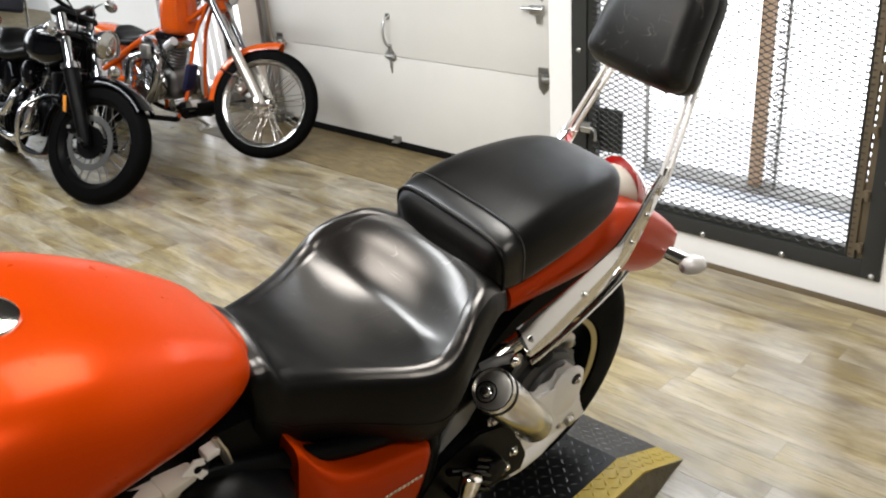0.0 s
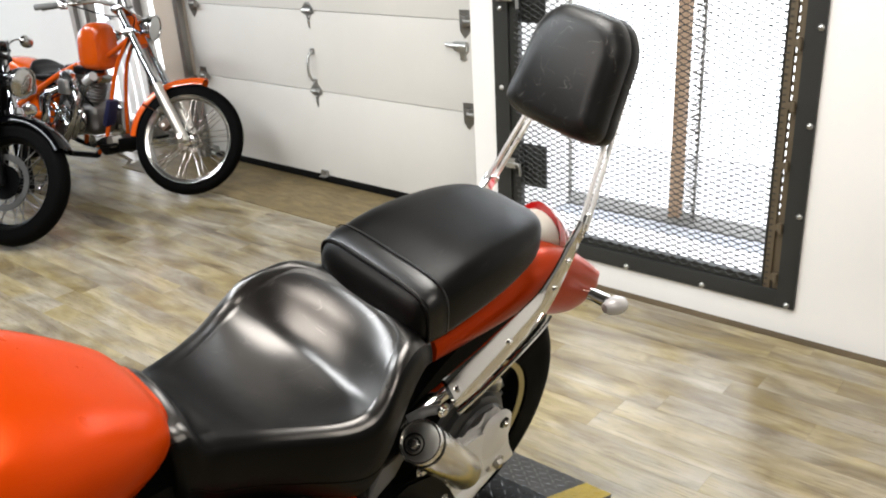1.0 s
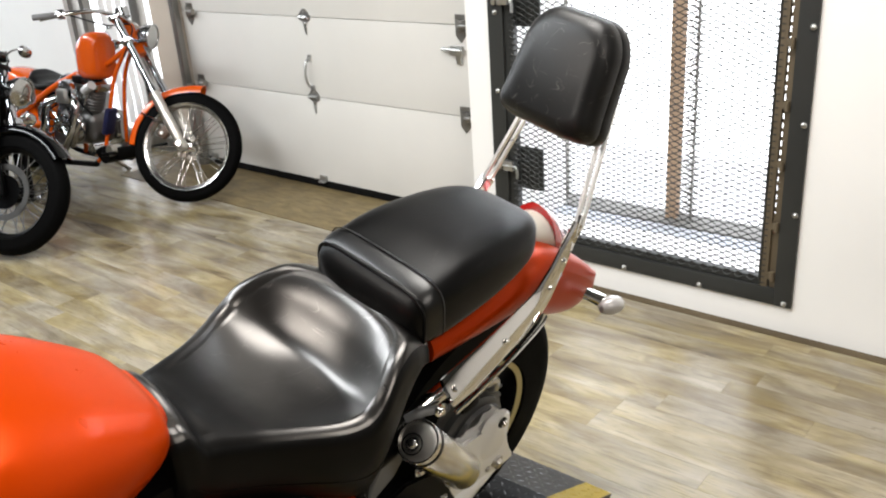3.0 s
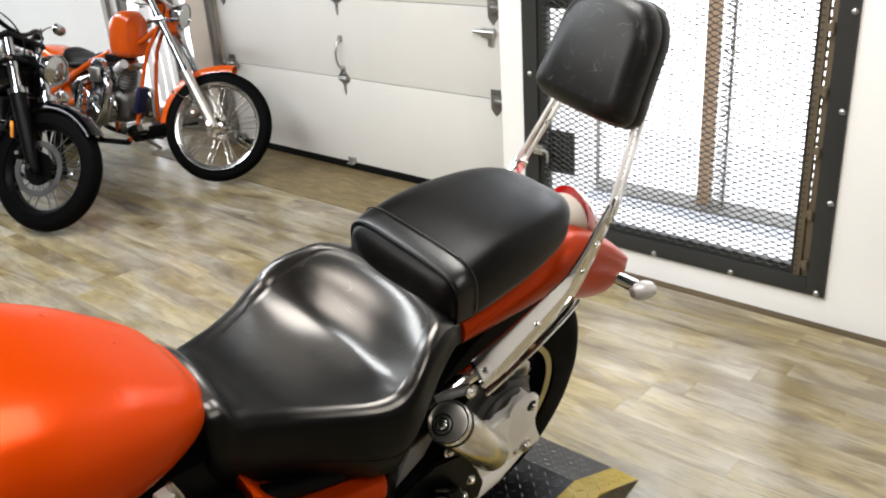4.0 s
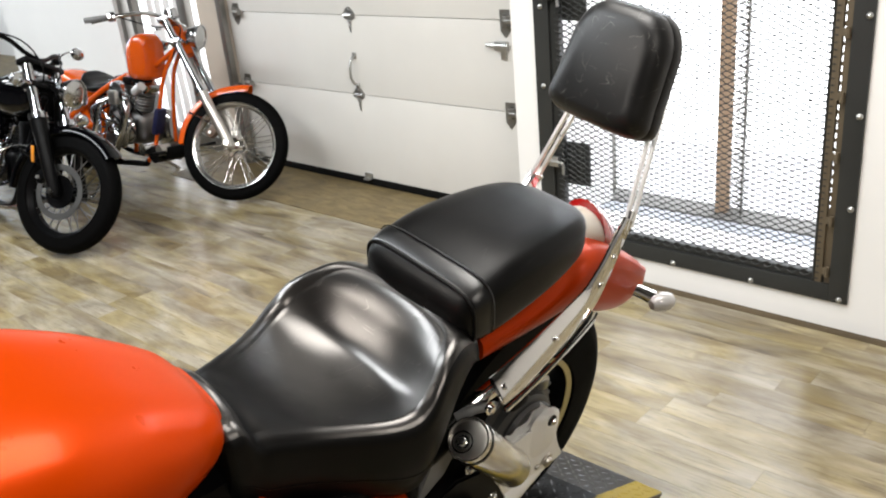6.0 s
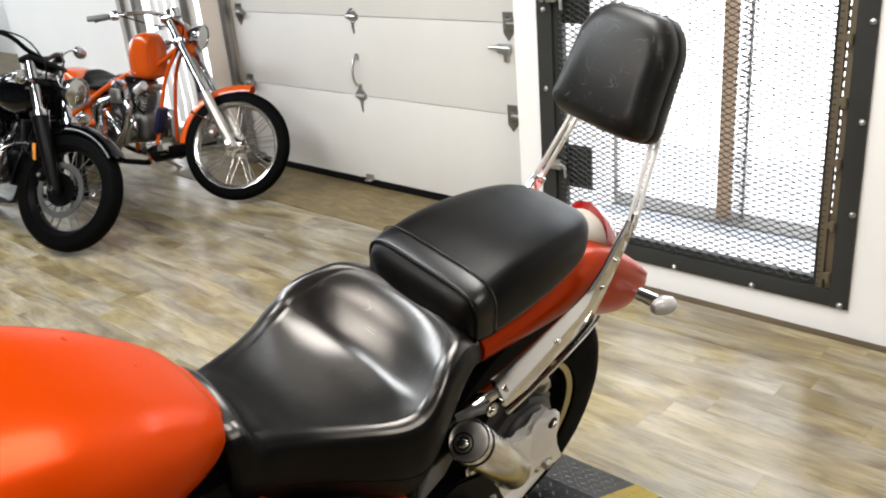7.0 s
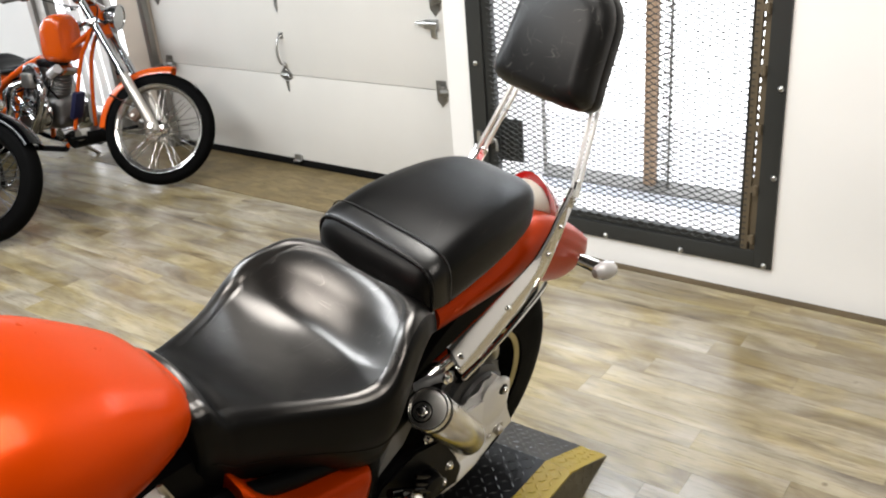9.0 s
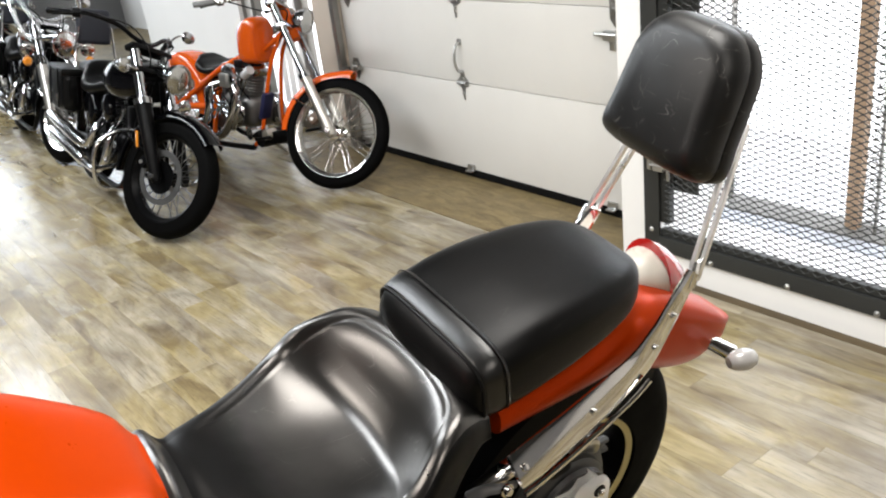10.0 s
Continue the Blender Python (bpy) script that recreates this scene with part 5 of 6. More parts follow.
def front_end(bike, o):
    """Everything that turns with the bars, about the line of the forks."""
    axle, head = V((0, 0, o["r"])), V(o["head"])
    d = (head - axle).normalized()
    turn = Matrix.Translation(axle) @ Matrix.Rotation(radians(o["steer"]), 4, d) @ Matrix.Translation(-axle)
    wheel("front_wheel", bike, turn @ Matrix.Translation(axle) @ pose(0, 0, 0, 90, 0, 0), o["r"], o["w"], o["rim"], o["spokes"], o.get("disc", 0.0), None, o["rim_label"], 0.03, o.get("hub"), 0.0, o.get("spoke_mat"))
    gap = o.get("gap", 0.105)
    for s in (1, -1):
        a, b = axle + V((0.0, gap * s, 0)), head + V((0, gap * s, 0))
        mid = a.lerp(b, o.get("slider", 0.55))
        leg = part("fork_slider", tube(bmesh.new(), [turn @ (a - d * 0.03), turn @ a, turn @ mid], [0.020, 0.030, o.get("fat", 0.031)], 16), o["slider_mat"], bike, o["slider_label"])
        part("fork_tube", tube(bmesh.new(), [turn @ mid, turn @ b], o.get("thin", 0.021), 16), M_DULLCHROME, leg, "chrome fork tube")
        part("fork_collar", tube(bmesh.new(), [turn @ (mid - d * 0.02), turn @ (mid + d * 0.012)], o.get("fat", 0.031) + 0.005, 16), o.get("collar", M_DULLCHROME), leg)
        part("axle_nut", tube(bmesh.new(), [turn @ (a + V((0, 0.02 * s, 0))), turn @ (a + V((0, 0.042 * s, 0)))], 0.016, 8), M_DULLCHROME, leg)
    for t in (0.80, 0.98):
        c = axle.lerp(head, t)
        part("triple_clamp", box(0, 0, 0, 0.07, gap * 2 + 0.075, 0.032, 0.01, turn @ Matrix.Translation(c) @ d.to_track_quat("Z", "X").to_matrix().to_4x4()), o["clamp"], bike)
    # mudguard: an arched strip round the tyre
    r0, w0 = o["r"] + 0.020, o["w"] * o.get("gw", 0.60)
    bm, loops = bmesh.new(), []
    a0, a1 = o["guard"]
    for k in range(25):
        a = radians(a0 + (a1 - a0) * k / 24)
        c, s = math.cos(a), math.sin(a)
        lift = o.get("flip", 0.0) * max(0.0, 1 - k / 4.0)
        ring = []
        for u, dr in ((-1, -0.030), (-0.96, -0.008), (-0.75, 0.006), (-0.35, 0.014), (0, 0.016), (0.35, 0.014), (0.75, 0.006), (0.96, -0.008), (1, -0.030), (0.90, -0.012), (0.7, 0.001), (0, 0.011), (-0.7, 0.001), (-0.90, -0.012)):
            rr = r0 + dr + lift
            ring.append(turn @ (axle + V((rr * c, u * w0, rr * s))))
        loops.append(ring)
    part("front_mudguard", rings(bm, loops), o["paint"], bike, o["guard_label"], sharp=50)
    for s in (1, -1):
        part("mudguard_stay", tube(bmesh.new(), [turn @ V((r0 * math.cos(radians(x)), w0 * s, o["r"] + r0 * math.sin(radians(x)))) for x in (150, 151)] + [turn @ (axle + V((0, gap * s, 0)) + d * 0.10)], 0.006, 6), M_DULLCHROME if o.get("bright") else M_SATIN, bike)
    # brake caliper behind the fork leg
    cal = turn @ Matrix.Translation(axle + V((-0.105, -0.075, 0.075))) @ pose(0, 0, 0, 0, 40, 0)
    caliper = part("brake_caliper", box(0, 0, 0, 0.055, 0.055, 0.105, 0.014, cal), o.get("caliper", M_SATIN), bike, "brake caliper")
    for z in (-0.028, 0.028):
        part("bolt", rod(cal @ V((0, -0.028, z)), cal @ V((0, -0.035, z)), 0.010, 10), M_ALU, caliper)
    hl = V(o["lamp"])
    lamp(bike, turn @ hl, turn.to_3x3() @ V((1, 0, -0.06)), o["lamp_r"], o.get("bowl"), "headlight", o.get("lamp_label", "round chrome headlight"), o.get("deep", 1.25))
    part("lamp_bracket", tube(bmesh.new(), [turn @ (hl + V((-0.05, 0, -0.02))), turn @ axle.lerp(head, 0.86)], 0.014, 8), M_SATIN, bike)
    # handlebar with grips, levers, mirrors
    bar = part("handlebar", tube(bmesh.new(), [turn @ p for p in glide([(x, y, z) for x, y, z in o["bar"]], 6)], 0.0125, 10), o.get("bar_mat", M_DULLCHROME), bike, "bent handlebar")
    part("handlebar", tube(bmesh.new(), [turn @ p for p in glide([(x, -y, z) for x, y, z in o["bar"]], 6)], 0.0125, 10), o.get("bar_mat", M_DULLCHROME), bike, "bent handlebar")
    for s in (1, -1):
        e, f = V(o["bar"][-1]), V(o["bar"][-2])
        e.y, f.y = e.y * s, f.y * s
        g = (e - f).normalized()
        part("grip", tube(bmesh.new(), [turn @ (e - g * 0.015), turn @ (e - g * 0.01), turn @ (e + g * 0.10), turn @ (e + g * 0.105)], [0.014, 0.0165, 0.0165, 0.013], 12), M_SATIN if not o.get("bright") else M_GREY, bar, "black rubber grip")
        part("switch_box", box(0, 0, 0, 0.045, 0.05, 0.045, 0.01, turn @ aim(e - g * 0.045, g)), M_DULLCHROME if o.get("bright") else M_SATIN, bar)
        part("lever", tube(bmesh.new(), [turn @ p for p in glide([e - g * 0.04 + V((0.03, 0, 0)), e + g * 0.02 + V((0.06, 0, 0.0)), e + g * 0.11 + V((0.055, 0, -0.01))], 4)], [0.008, 0.008, 0.007, 0.007, 0.007, 0.006, 0.006, 0.005, 0.008], 8, 0.6), M_DULLCHROME if o.get("bright") else M_SATIN, bar)
        part("cable", tube(bmesh.new(), [turn @ p for p in glide([e - g * 0.06 + V((0.02, 0, 0)), V((e.x * 0.5 + 0.10 + head.x * 0.5, 0.14 * s, e.z + 0.02)), V((head.x + 0.09, 0.06 * s, head.z - 0.04)), V((head.x + 0.05, 0.03 * s, head.z - 0.22))], 5)], 0.0045, 6), M_SATIN, bar, "black control cable")
        if o.get("mirror"):
            q = e - g * 0.06
            top = q + V((o["mirror"][0], o["mirror"][1] * s, o["mirror"][2]))
            stem = part("mirror", tube(bmesh.new(), [turn @ p for p in glide([q, q.lerp(top, 0.45) + V((0, 0, 0.03)), top], 5)], 0.005, 8), M_DULLCHROME, bike, "chrome mirror on a bent stem")
            bm = lathe(bmesh.new(), [(0.0, -0.022), (0.03, -0.016), (0.048, 0.0), (0.05, 0.006), (0.0, 0.007)], 24, turn @ aim(top, (-1, 0.1 * s, 0.05)) @ Matrix.Diagonal((1.0, 0.72, 1, 1)))
            part("mirror_head", bm, M_DULLCHROME, stem, "oval chrome mirror head")
        if o.get("signals"):
            q = axle.lerp(head, 0.81) + V((0.03, (gap + 0.035) * s, 0))
            w = V((0.01, 0.075 * s, 0.0))
            st = part("turn_signal", tube(bmesh.new(), [turn @ q, turn @ (q + w)], 0.009, 8), M_DULLCHROME, bike, "chrome turn signal")
            lamp(st, turn @ (q + w * 1.3), turn.to_3x3() @ V((1, 0, 0)), 0.036, None, "signal_shell", "chrome signal shell")
    return turn


def rear_end(bike, o):
    x = -o["base"]
    wheel("rear_wheel", bike, pose(x, 0, o["rr"], 90, 0, 0), o["rr"], o["rw"], o["rim"], o["spokes"] if o.get("rear_spokes", True) else 0, 0.0, None, o["rim_label"], 0.04, o.get("hub"), 0.0, o.get("spoke_mat"))
    r0, w0 = o["rr"] + 0.03, o["rw"] * 0.66
    bm, loops = bmesh.new(), []
    a0, a1 = o["rguard"]
    for k in range(25):
        a = radians(a0 + (a1 - a0) * k / 24)
        c, s = math.cos(a), math.sin(a)
        ring = []
        for u, dr in ((-1, -0.07), (-0.97, -0.012), (-0.75, 0.010), (-0.35, 0.018), (0, 0.02), (0.35, 0.018), (0.75, 0.010), (0.97, -0.012), (1, -0.07), (0.92, -0.016), (0.7, 0.003), (0, 0.013), (-0.7, 0.003), (-0.92, -0.016)):
            ring.append(V((x + (r0 + dr) * c, u * w0, o["rr"] + (r0 + dr) * s)))
        loops.append(ring)
    part("rear_mudguard", rings(bm, loops), o["paint"], bike, o.get("rguard_label", "glossy rear mudguard"), sharp=50)
    for s in (1, -1):
        part("swing_arm", tube(bmesh.new(), [(x + 0.5, 0.11 * s, o["rr"] + 0.04), (x, 0.125 * s, o["rr"])], 0.024, 10), o.get("frame_mat", M_SATIN), bike)
        part("axle_nut", rod((x, 0.125 * s, o["rr"]), (x, 0.16 * s, o["rr"]), 0.02, 8), M_DULLCHROME, bike)


def shell_of(stations, n=28, e_top=0.75, e_side=0.7):
    """A smooth body from rows of (x, half width, bottom, top)."""
    bm, loops = bmesh.new(), []
    for x, half, bot, top in stations:
        mid = bot + (top - bot) * 0.45
        ring = []
        for j in range(n):
            a = 2 * math.pi * j / n
            c, s = math.cos(a), math.sin(a)
            ring.append(V((x, half * math.copysign(abs(c) ** e_side, c), mid + ((top - mid) if s > 0 else (mid - bot)) * math.copysign(abs(s) ** e_top, s))))
        loops.append(ring)
    return rings(bm, loops)


def stations(rows, n=5):
    """Smooths rows of (x, half, bottom, top) into more of them."""
    xs = [r[0] for r in rows]
    out = []
    for i in range(len(rows) - 1):
        for k in range(n):
            x = xs[i] + (xs[i + 1] - xs[i]) * k / n
            t = i + k / n
            out.append((x, *(lerp(list(enumerate(r[c] for r in rows)), t) for c in (1, 2, 3))))
    return out + [rows[-1]]


def pipe(bike, pts, r, label="chrome exhaust pipe", name="exhaust_pipe", mat=None):
    return part(name, tube(bmesh.new(), glide(pts, 6), r, 14), mat or M_DULLCHROME, bike, label)


M_LENS = m_metal("lamp_glass", (0.62, 0.62, 0.60), 0.16, 0.5)


def cruiser(m, label, o):
    bike = thing("motorcycle", label, "motorcycle", m, "parked motorcycles")
    front_end(bike, o)
    rear_end(bike, o)
    b = o["base"]
    v_twin(bike, -0.72, 0.36, o["engine"], o.get("cover", M_DULLCHROME), 1.05)
    part("fuel_tank", shell_of(stations([(-0.30, 0.03, 0.78, 0.83), (-0.34, 0.10, 0.70, 0.875), (-0.48, 0.165, 0.66, 0.90), (-0.66, 0.165, 0.66, 0.88), (-0.82, 0.12, 0.68, 0.81), (-0.93, 0.07, 0.69, 0.745), (-0.96, 0.03, 0.70, 0.72)])), o["paint"], bike, o["tank_label"], sharp=60)
    part("tank_console", shell_of(stations([(-0.42, 0.02, 0.87, 0.905), (-0.47, 0.045, 0.87, 0.922), (-0.62, 0.045, 0.85, 0.905), (-0.78, 0.03, 0.80, 0.845)])), M_DULLCHROME, bike, "chrome tank console", sharp=60)
    part("saddle", shell_of(stations([(-0.80, 0.06, 0.68, 0.74), (-0.86, 0.11, 0.66, 0.745), (-1.0, 0.165, 0.63, 0.715), (-1.14, 0.175, 0.63, 0.735), (-1.22, 0.14, 0.66, 0.80), (-1.28, 0.12, 0.68, 0.815), (-1.45, 0.115, 0.70, 0.80), (-1.58, 0.08, 0.72, 0.775)])), M_LEATH, bike, "black leather saddle", sharp=60)
    for s in (1, -1):
        part("frame_tube", tube(bmesh.new(), glide([(-0.22, 0.03 * s, 0.80), (-0.36, 0.09 * s, 0.45), (-0.45, 0.12 * s, 0.20), (-0.72, 0.13 * s, 0.16), (-1.05, 0.13 * s, 0.20), (-1.12, 0.12 * s, 0.42)], 5), 0.017, 10), M_SATIN, bike)
        part("foot_peg", rod((-0.50, 0.12 * s, 0.30), (-0.48, 0.27 * s, 0.29), 0.014, 10), M_DULLCHROME, bike)
        part("side_cover", shell_of(stations([(-0.92, 0.02, 0.52, 0.56), (-0.97, 0.035, 0.44, 0.64), (-1.10, 0.035, 0.42, 0.64), (-1.18, 0.02, 0.50, 0.60)])), o["paint"], bike).location = (0, 0.13 * s, 0)
        if o.get("guard_bar", True):
            part("engine_guard", tube(bmesh.new(), glide([(-0.33, 0.04 * s, 0.52), (-0.30, 0.18 * s, 0.53), (-0.30, 0.29 * s, 0.46), (-0.31, 0.31 * s, 0.34), (-0.34, 0.27 * s, 0.22), (-0.40, 0.12 * s, 0.18)], 6), 0.0125, 12), M_DULLCHROME, bike, "chrome engine guard loop")
        if o.get("bags"):
            bag = part("saddlebag", shell_of(stations([(-b + 0.28, 0.025, 0.54, 0.70), (-b + 0.26, 0.055, 0.50, 0.74), (-b + 0.08, 0.065, 0.48, 0.755), (-b - 0.10, 0.055, 0.50, 0.74), (-b - 0.12, 0.025, 0.54, 0.70)]), 28, 0.35, 0.4), M_LEATH, bike, "black leather saddlebag", sharp=50)
            bag.location = (0, 0.20 * s, 0)
            part("bag_lid", box(-b + 0.08, 0.0, 0.735, 0.40, 0.136, 0.05, 0.02), M_LEATH, bag)
            for x in (-b + 0.18, -b - 0.02):
                part("bag_strap", box(x, 0.069 * s, 0.63, 0.03, 0.006, 0.24, 0.002), M_SATIN, bag)
                part("bag_buckle", box(x, 0.074 * s, 0.58, 0.04, 0.006, 0.03, 0.002), M_DULLCHROME, bag)
    part("radiator", box(-0.37, 0, 0.47, 0.07, 0.21, 0.36, 0.012, pose(0, 0, 0, 0, 0, 0)), M_SATIN, bike, "black radiator")
    part("battery_box", box(-1.02, 0, 0.50, 0.26, 0.20, 0.26, 0.03), M_SATIN, bike)
    part("steering_cover", box(-0.32, 0, 0.78, 0.10, 0.10, 0.20, 0.02, pose(0, 0, 0, 0, 0, 0)), M_SATIN, bike)
    pipe(bike, [(-0.60, -0.10, 0.52), (-0.50, -0.17, 0.46), (-0.55, -0.20, 0.30), (-0.75, -0.20, 0.23), (-1.0, -0.21, 0.24)], 0.022)
    pipe(bike, [(-0.86, -0.10, 0.52), (-0.80, -0.18, 0.45), (-0.88, -0.20, 0.36), (-1.0, -0.205, 0.34)], 0.022)
    for z, dx in ((0.245, 0.0), (0.345, -0.03)):
        bm = tube(bmesh.new(), [(-0.96, -0.21, z), (-1.02, -0.213, z + 0.004), (-b - 0.16 + dx, -0.225, z + 0.06), (-b - 0.22 + dx, -0.226, z + 0.064), (-b - 0.20 + dx, -0.226, z + 0.063)], [0.026, 0.034, 0.036, 0.031, 0.025], 18)
        part("muffler", bm, M_DULLCHROME, bike, "long chrome muffler")
    if o.get("pad"):
        bm = box(-b - 0.02, 0, 1.0, 0.06, 0.21, 0.22, 0.028, None, 3)
        rest = part("backrest_pad", bm, M_DARKP, bike, "navy padded backrest")
        for s in (1, -1):
            part("backrest_bar", tube(bmesh.new(), glide([(-b + 0.10, 0.13 * s, 0.66), (-b + 0.02, 0.125 * s, 0.80), (-b + 0.02, 0.10 * s, 1.0)], 5), 0.008, 8), M_DULLCHROME, rest)
    part("tail_lamp", lathe(bmesh.new(), [(0.0, 0.03), (0.035, 0.025), (0.045, 0.0), (0.04, -0.03)], 20, aim((-b - 0.36, 0, 0.55), (-1, 0, 0.1))), M_RED, bike, "red tail lamp")
    for k in range(2):
        part("horn", lathe(bmesh.new(), [(0.0, 0.02), (0.035, 0.018), (0.045, 0.0)], 20, aim((-0.36, 0.06 - 0.12 * k, 0.55), (1, -0.3, 0))), M_DULLCHROME, bike)
    return bike


def place(x, y, heading, lean):
    return Matrix.Translation((x, y, 0)) @ pose(0, 0, 0, 0, 0, heading) @ pose(0, 0, 0, -lean, 0, 0)


BLACK = dict(r=0.320, w=0.112, rim=M_SATIN, rim_label="black spoked rim", spokes=36, spoke_mat=M_DISC, disc=0.145, steer=30, head=(-0.36, 0, 0.96), slider=0.56, fat=0.044, thin=0.027,
             slider_mat=M_SATIN, slider_label="black fork slider", clamp=M_SATIN, guard=(42, 186), paint=M_BLACKP, guard_label="glossy black front mudguard",
             lamp=(-0.10, 0, 0.835), lamp_r=0.080, bar=[(-0.37, 0.0, 0.98), (-0.40, 0.08, 1.00), (-0.44, 0.17, 1.04), (-0.52, 0.29, 1.05), (-0.60, 0.35, 1.03)], bar_mat=M_SATIN, mirror=(0.03, 0.12, 0.07), signals=True,
             base=1.50, rr=0.315, rw=0.15, rguard=(10, 165), engine=M_SATIN, cover=M_BLACKP, tank_label="glossy black fuel tank", bags=True, pad=True, bright=False, hub=M_SATIN)
black = cruiser(place(-0.71, -1.565, -4, 14), "black cruiser motorcycle with chrome engine guard and leather saddlebags", BLACK)
part("side_reflector", box(-0.10, -0.142, 0.52, 0.03, 0.008, 0.085, 0.003), M_AMBER, black, "amber side reflector")
lamp(black, (0.0, 0.075, 0.70), (1, -0.2, 0), 0.033, None, "running_lamp", "small chrome running lamp")

THIRD = dict(BLACK, rim=M_RIM, rim_label="chrome spoked rim", spokes=24, spoke_mat=None, steer=18, slider_mat=M_ALU, slider_label="polished fork slider", fat=0.040, thin=0.040, clamp=M_DULLCHROME, bright=True, bar_mat=M_DULLCHROME, mirror=(0.02, 0.05, 0.12), lamp_r=0.095, guard_bar=False, hub=M_DULLCHROME)
third = cruiser(place(-2.86, -1.45, -3, 12), "dark cruiser motorcycle with clear windshield and chrome forks", THIRD)
FOURTH = dict(THIRD, paint=M_BLACKP, steer=12, guard_bar=True, mirror=None)
fourth = cruiser(place(-4.95, -1.28, -3, 12), "black touring motorcycle with chrome trim and windshield", FOURTH)
for bike, lean in ((third, 0), (fourth, 0)):
    bm, loops = bmesh.new(), []
    for i in range(13):
        t = i / 12
        z = 0.86 + 0.50 * t
        half = 0.24 * math.sin(math.pi * (0.22 + 0.56 * t)) ** 0.8
        loops.append([V((-0.20 - 0.22 * t - 0.10 * (u * u), half * u, z)) for u in np.linspace(-1, 1, 15)])
    grid = [[bm.verts.new(p) for p in row] for row in loops]
    for a, b in zip(grid, grid[1:]):
        for i in range(len(a) - 1):
            bm.faces.new((a[i], a[i + 1], b[i + 1], b[i]))
    shield = part("windshield", bm, M_GLASS, bike, "clear curved windshield", sharp=80)
    shield.modifiers.new("thickness", "SOLIDIFY").thickness = 0.004
    part("windshield_rim", tube(bmesh.new(), [loops[0][i] for i in range(15)], 0.012, 8), M_DULLCHROME, shield, "chrome windshield rim")
    for s, c in ((1, 14), (-1, 0)):
        part("windshield_stay", tube(bmesh.new(), [row[c] for row in loops], 0.010, 8), M_DULLCHROME, shield)
    for s in (1, -1):
        lamp(bike, (-0.10, 0.20 * s, 0.80), (1, 0, 0), 0.05, None, "spot_lamp", "chrome spot lamp")
        bm = lathe(bmesh.new(), [(0.0, 0.02), (0.02, 0.018), (0.032, 0.0), (0.03, -0.02), (0.0, -0.03)], 20, aim((-0.08, 0.21 * s, 0.72), (1, 0, 0)))
        part("turn_signal", bm, M_AMBER, bike, "amber turn signal lens")

# ---- the orange chopper
chopper = thing("chopper", "orange rigid-frame chopper with long chrome forks, parked by the wall", "motorcycle", place(-0.555, -0.56, 4, 7), "parked motorcycles")
CHOP = dict(r=0.322, w=0.085, rim=M_RIM, rim_label="chrome spoked rim", spokes=40, disc=0.0, steer=34, head=(-0.50, 0, 1.02), slider=0.42, fat=0.030, thin=0.022,
            slider_mat=M_ALU, slider_label="polished fork slider", clamp=M_DULLCHROME, guard=(82, 184), flip=0.012, deep=1.4, caliper=M_CAL, gw=0.44, paint=M_CHOP, guard_label="orange front mudguard",
            lamp=(-0.31, 0, 0.945), lamp_r=0.072, lamp_label="chrome bullet headlight", bar=[(-0.51, 0.0, 1.02), (-0.52, 0.09, 1.025), (-0.57, 0.20, 1.01), (-0.66, 0.29, 0.96), (-0.74, 0.325, 0.93)],
            mirror=None, bright=True, base=1.72, rr=0.32, rw=0.17, rguard=(-5, 150), rguard_label="orange rear mudguard", frame_mat=M_CHOP)
front_end(chopper, CHOP)
rear_end(chopper, CHOP)
v_twin(chopper, -0.98, 0.36, M_ENG, M_DULLCHROME, 1.0)
part("fuel_tank", shell_of(stations([(-0.705, 0.045, 0.72, 0.88), (-0.715, 0.074, 0.685, 0.925), (-0.75, 0.088, 0.665, 0.950), (-0.83, 0.094, 0.660, 0.945), (-0.90, 0.080, 0.665, 0.905), (-0.93, 0.045, 0.70, 0.85)]), 28, 0.55, 0.6), M_CHOP, chopper, "glossy orange fuel tank", sharp=60)
bm = lathe(bmesh.new(), [(0.0, 0.016), (0.024, 0.014), (0.03, 0.0)], 20, aim((-0.66, 0.0, 0.97), (0, 0, 1)))
part("fuel_cap", bm, M_DULLCHROME, chopper)
part("saddle", shell_of(stations([(-1.12, 0.06, 0.58, 0.62), (-1.18, 0.11, 0.565, 0.635), (-1.30, 0.135, 0.56, 0.625), (-1.40, 0.13, 0.57, 0.665), (-1.45, 0.08, 0.60, 0.69)])), M_LEATH, chopper, "black solo saddle", sharp=60)
part("backbone_tube", tube(bmesh.new(), glide([(-0.44, 0, 0.89), (-0.70, 0, 0.76), (-0.95, 0, 0.68), (-1.12, 0, 0.60)], 6), 0.017, 12), M_CHOP, chopper)
part("headstock", rod((-0.46, 0, 0.99), (-0.36, 0, 0.83), 0.034, 16), M_CHOP, chopper)
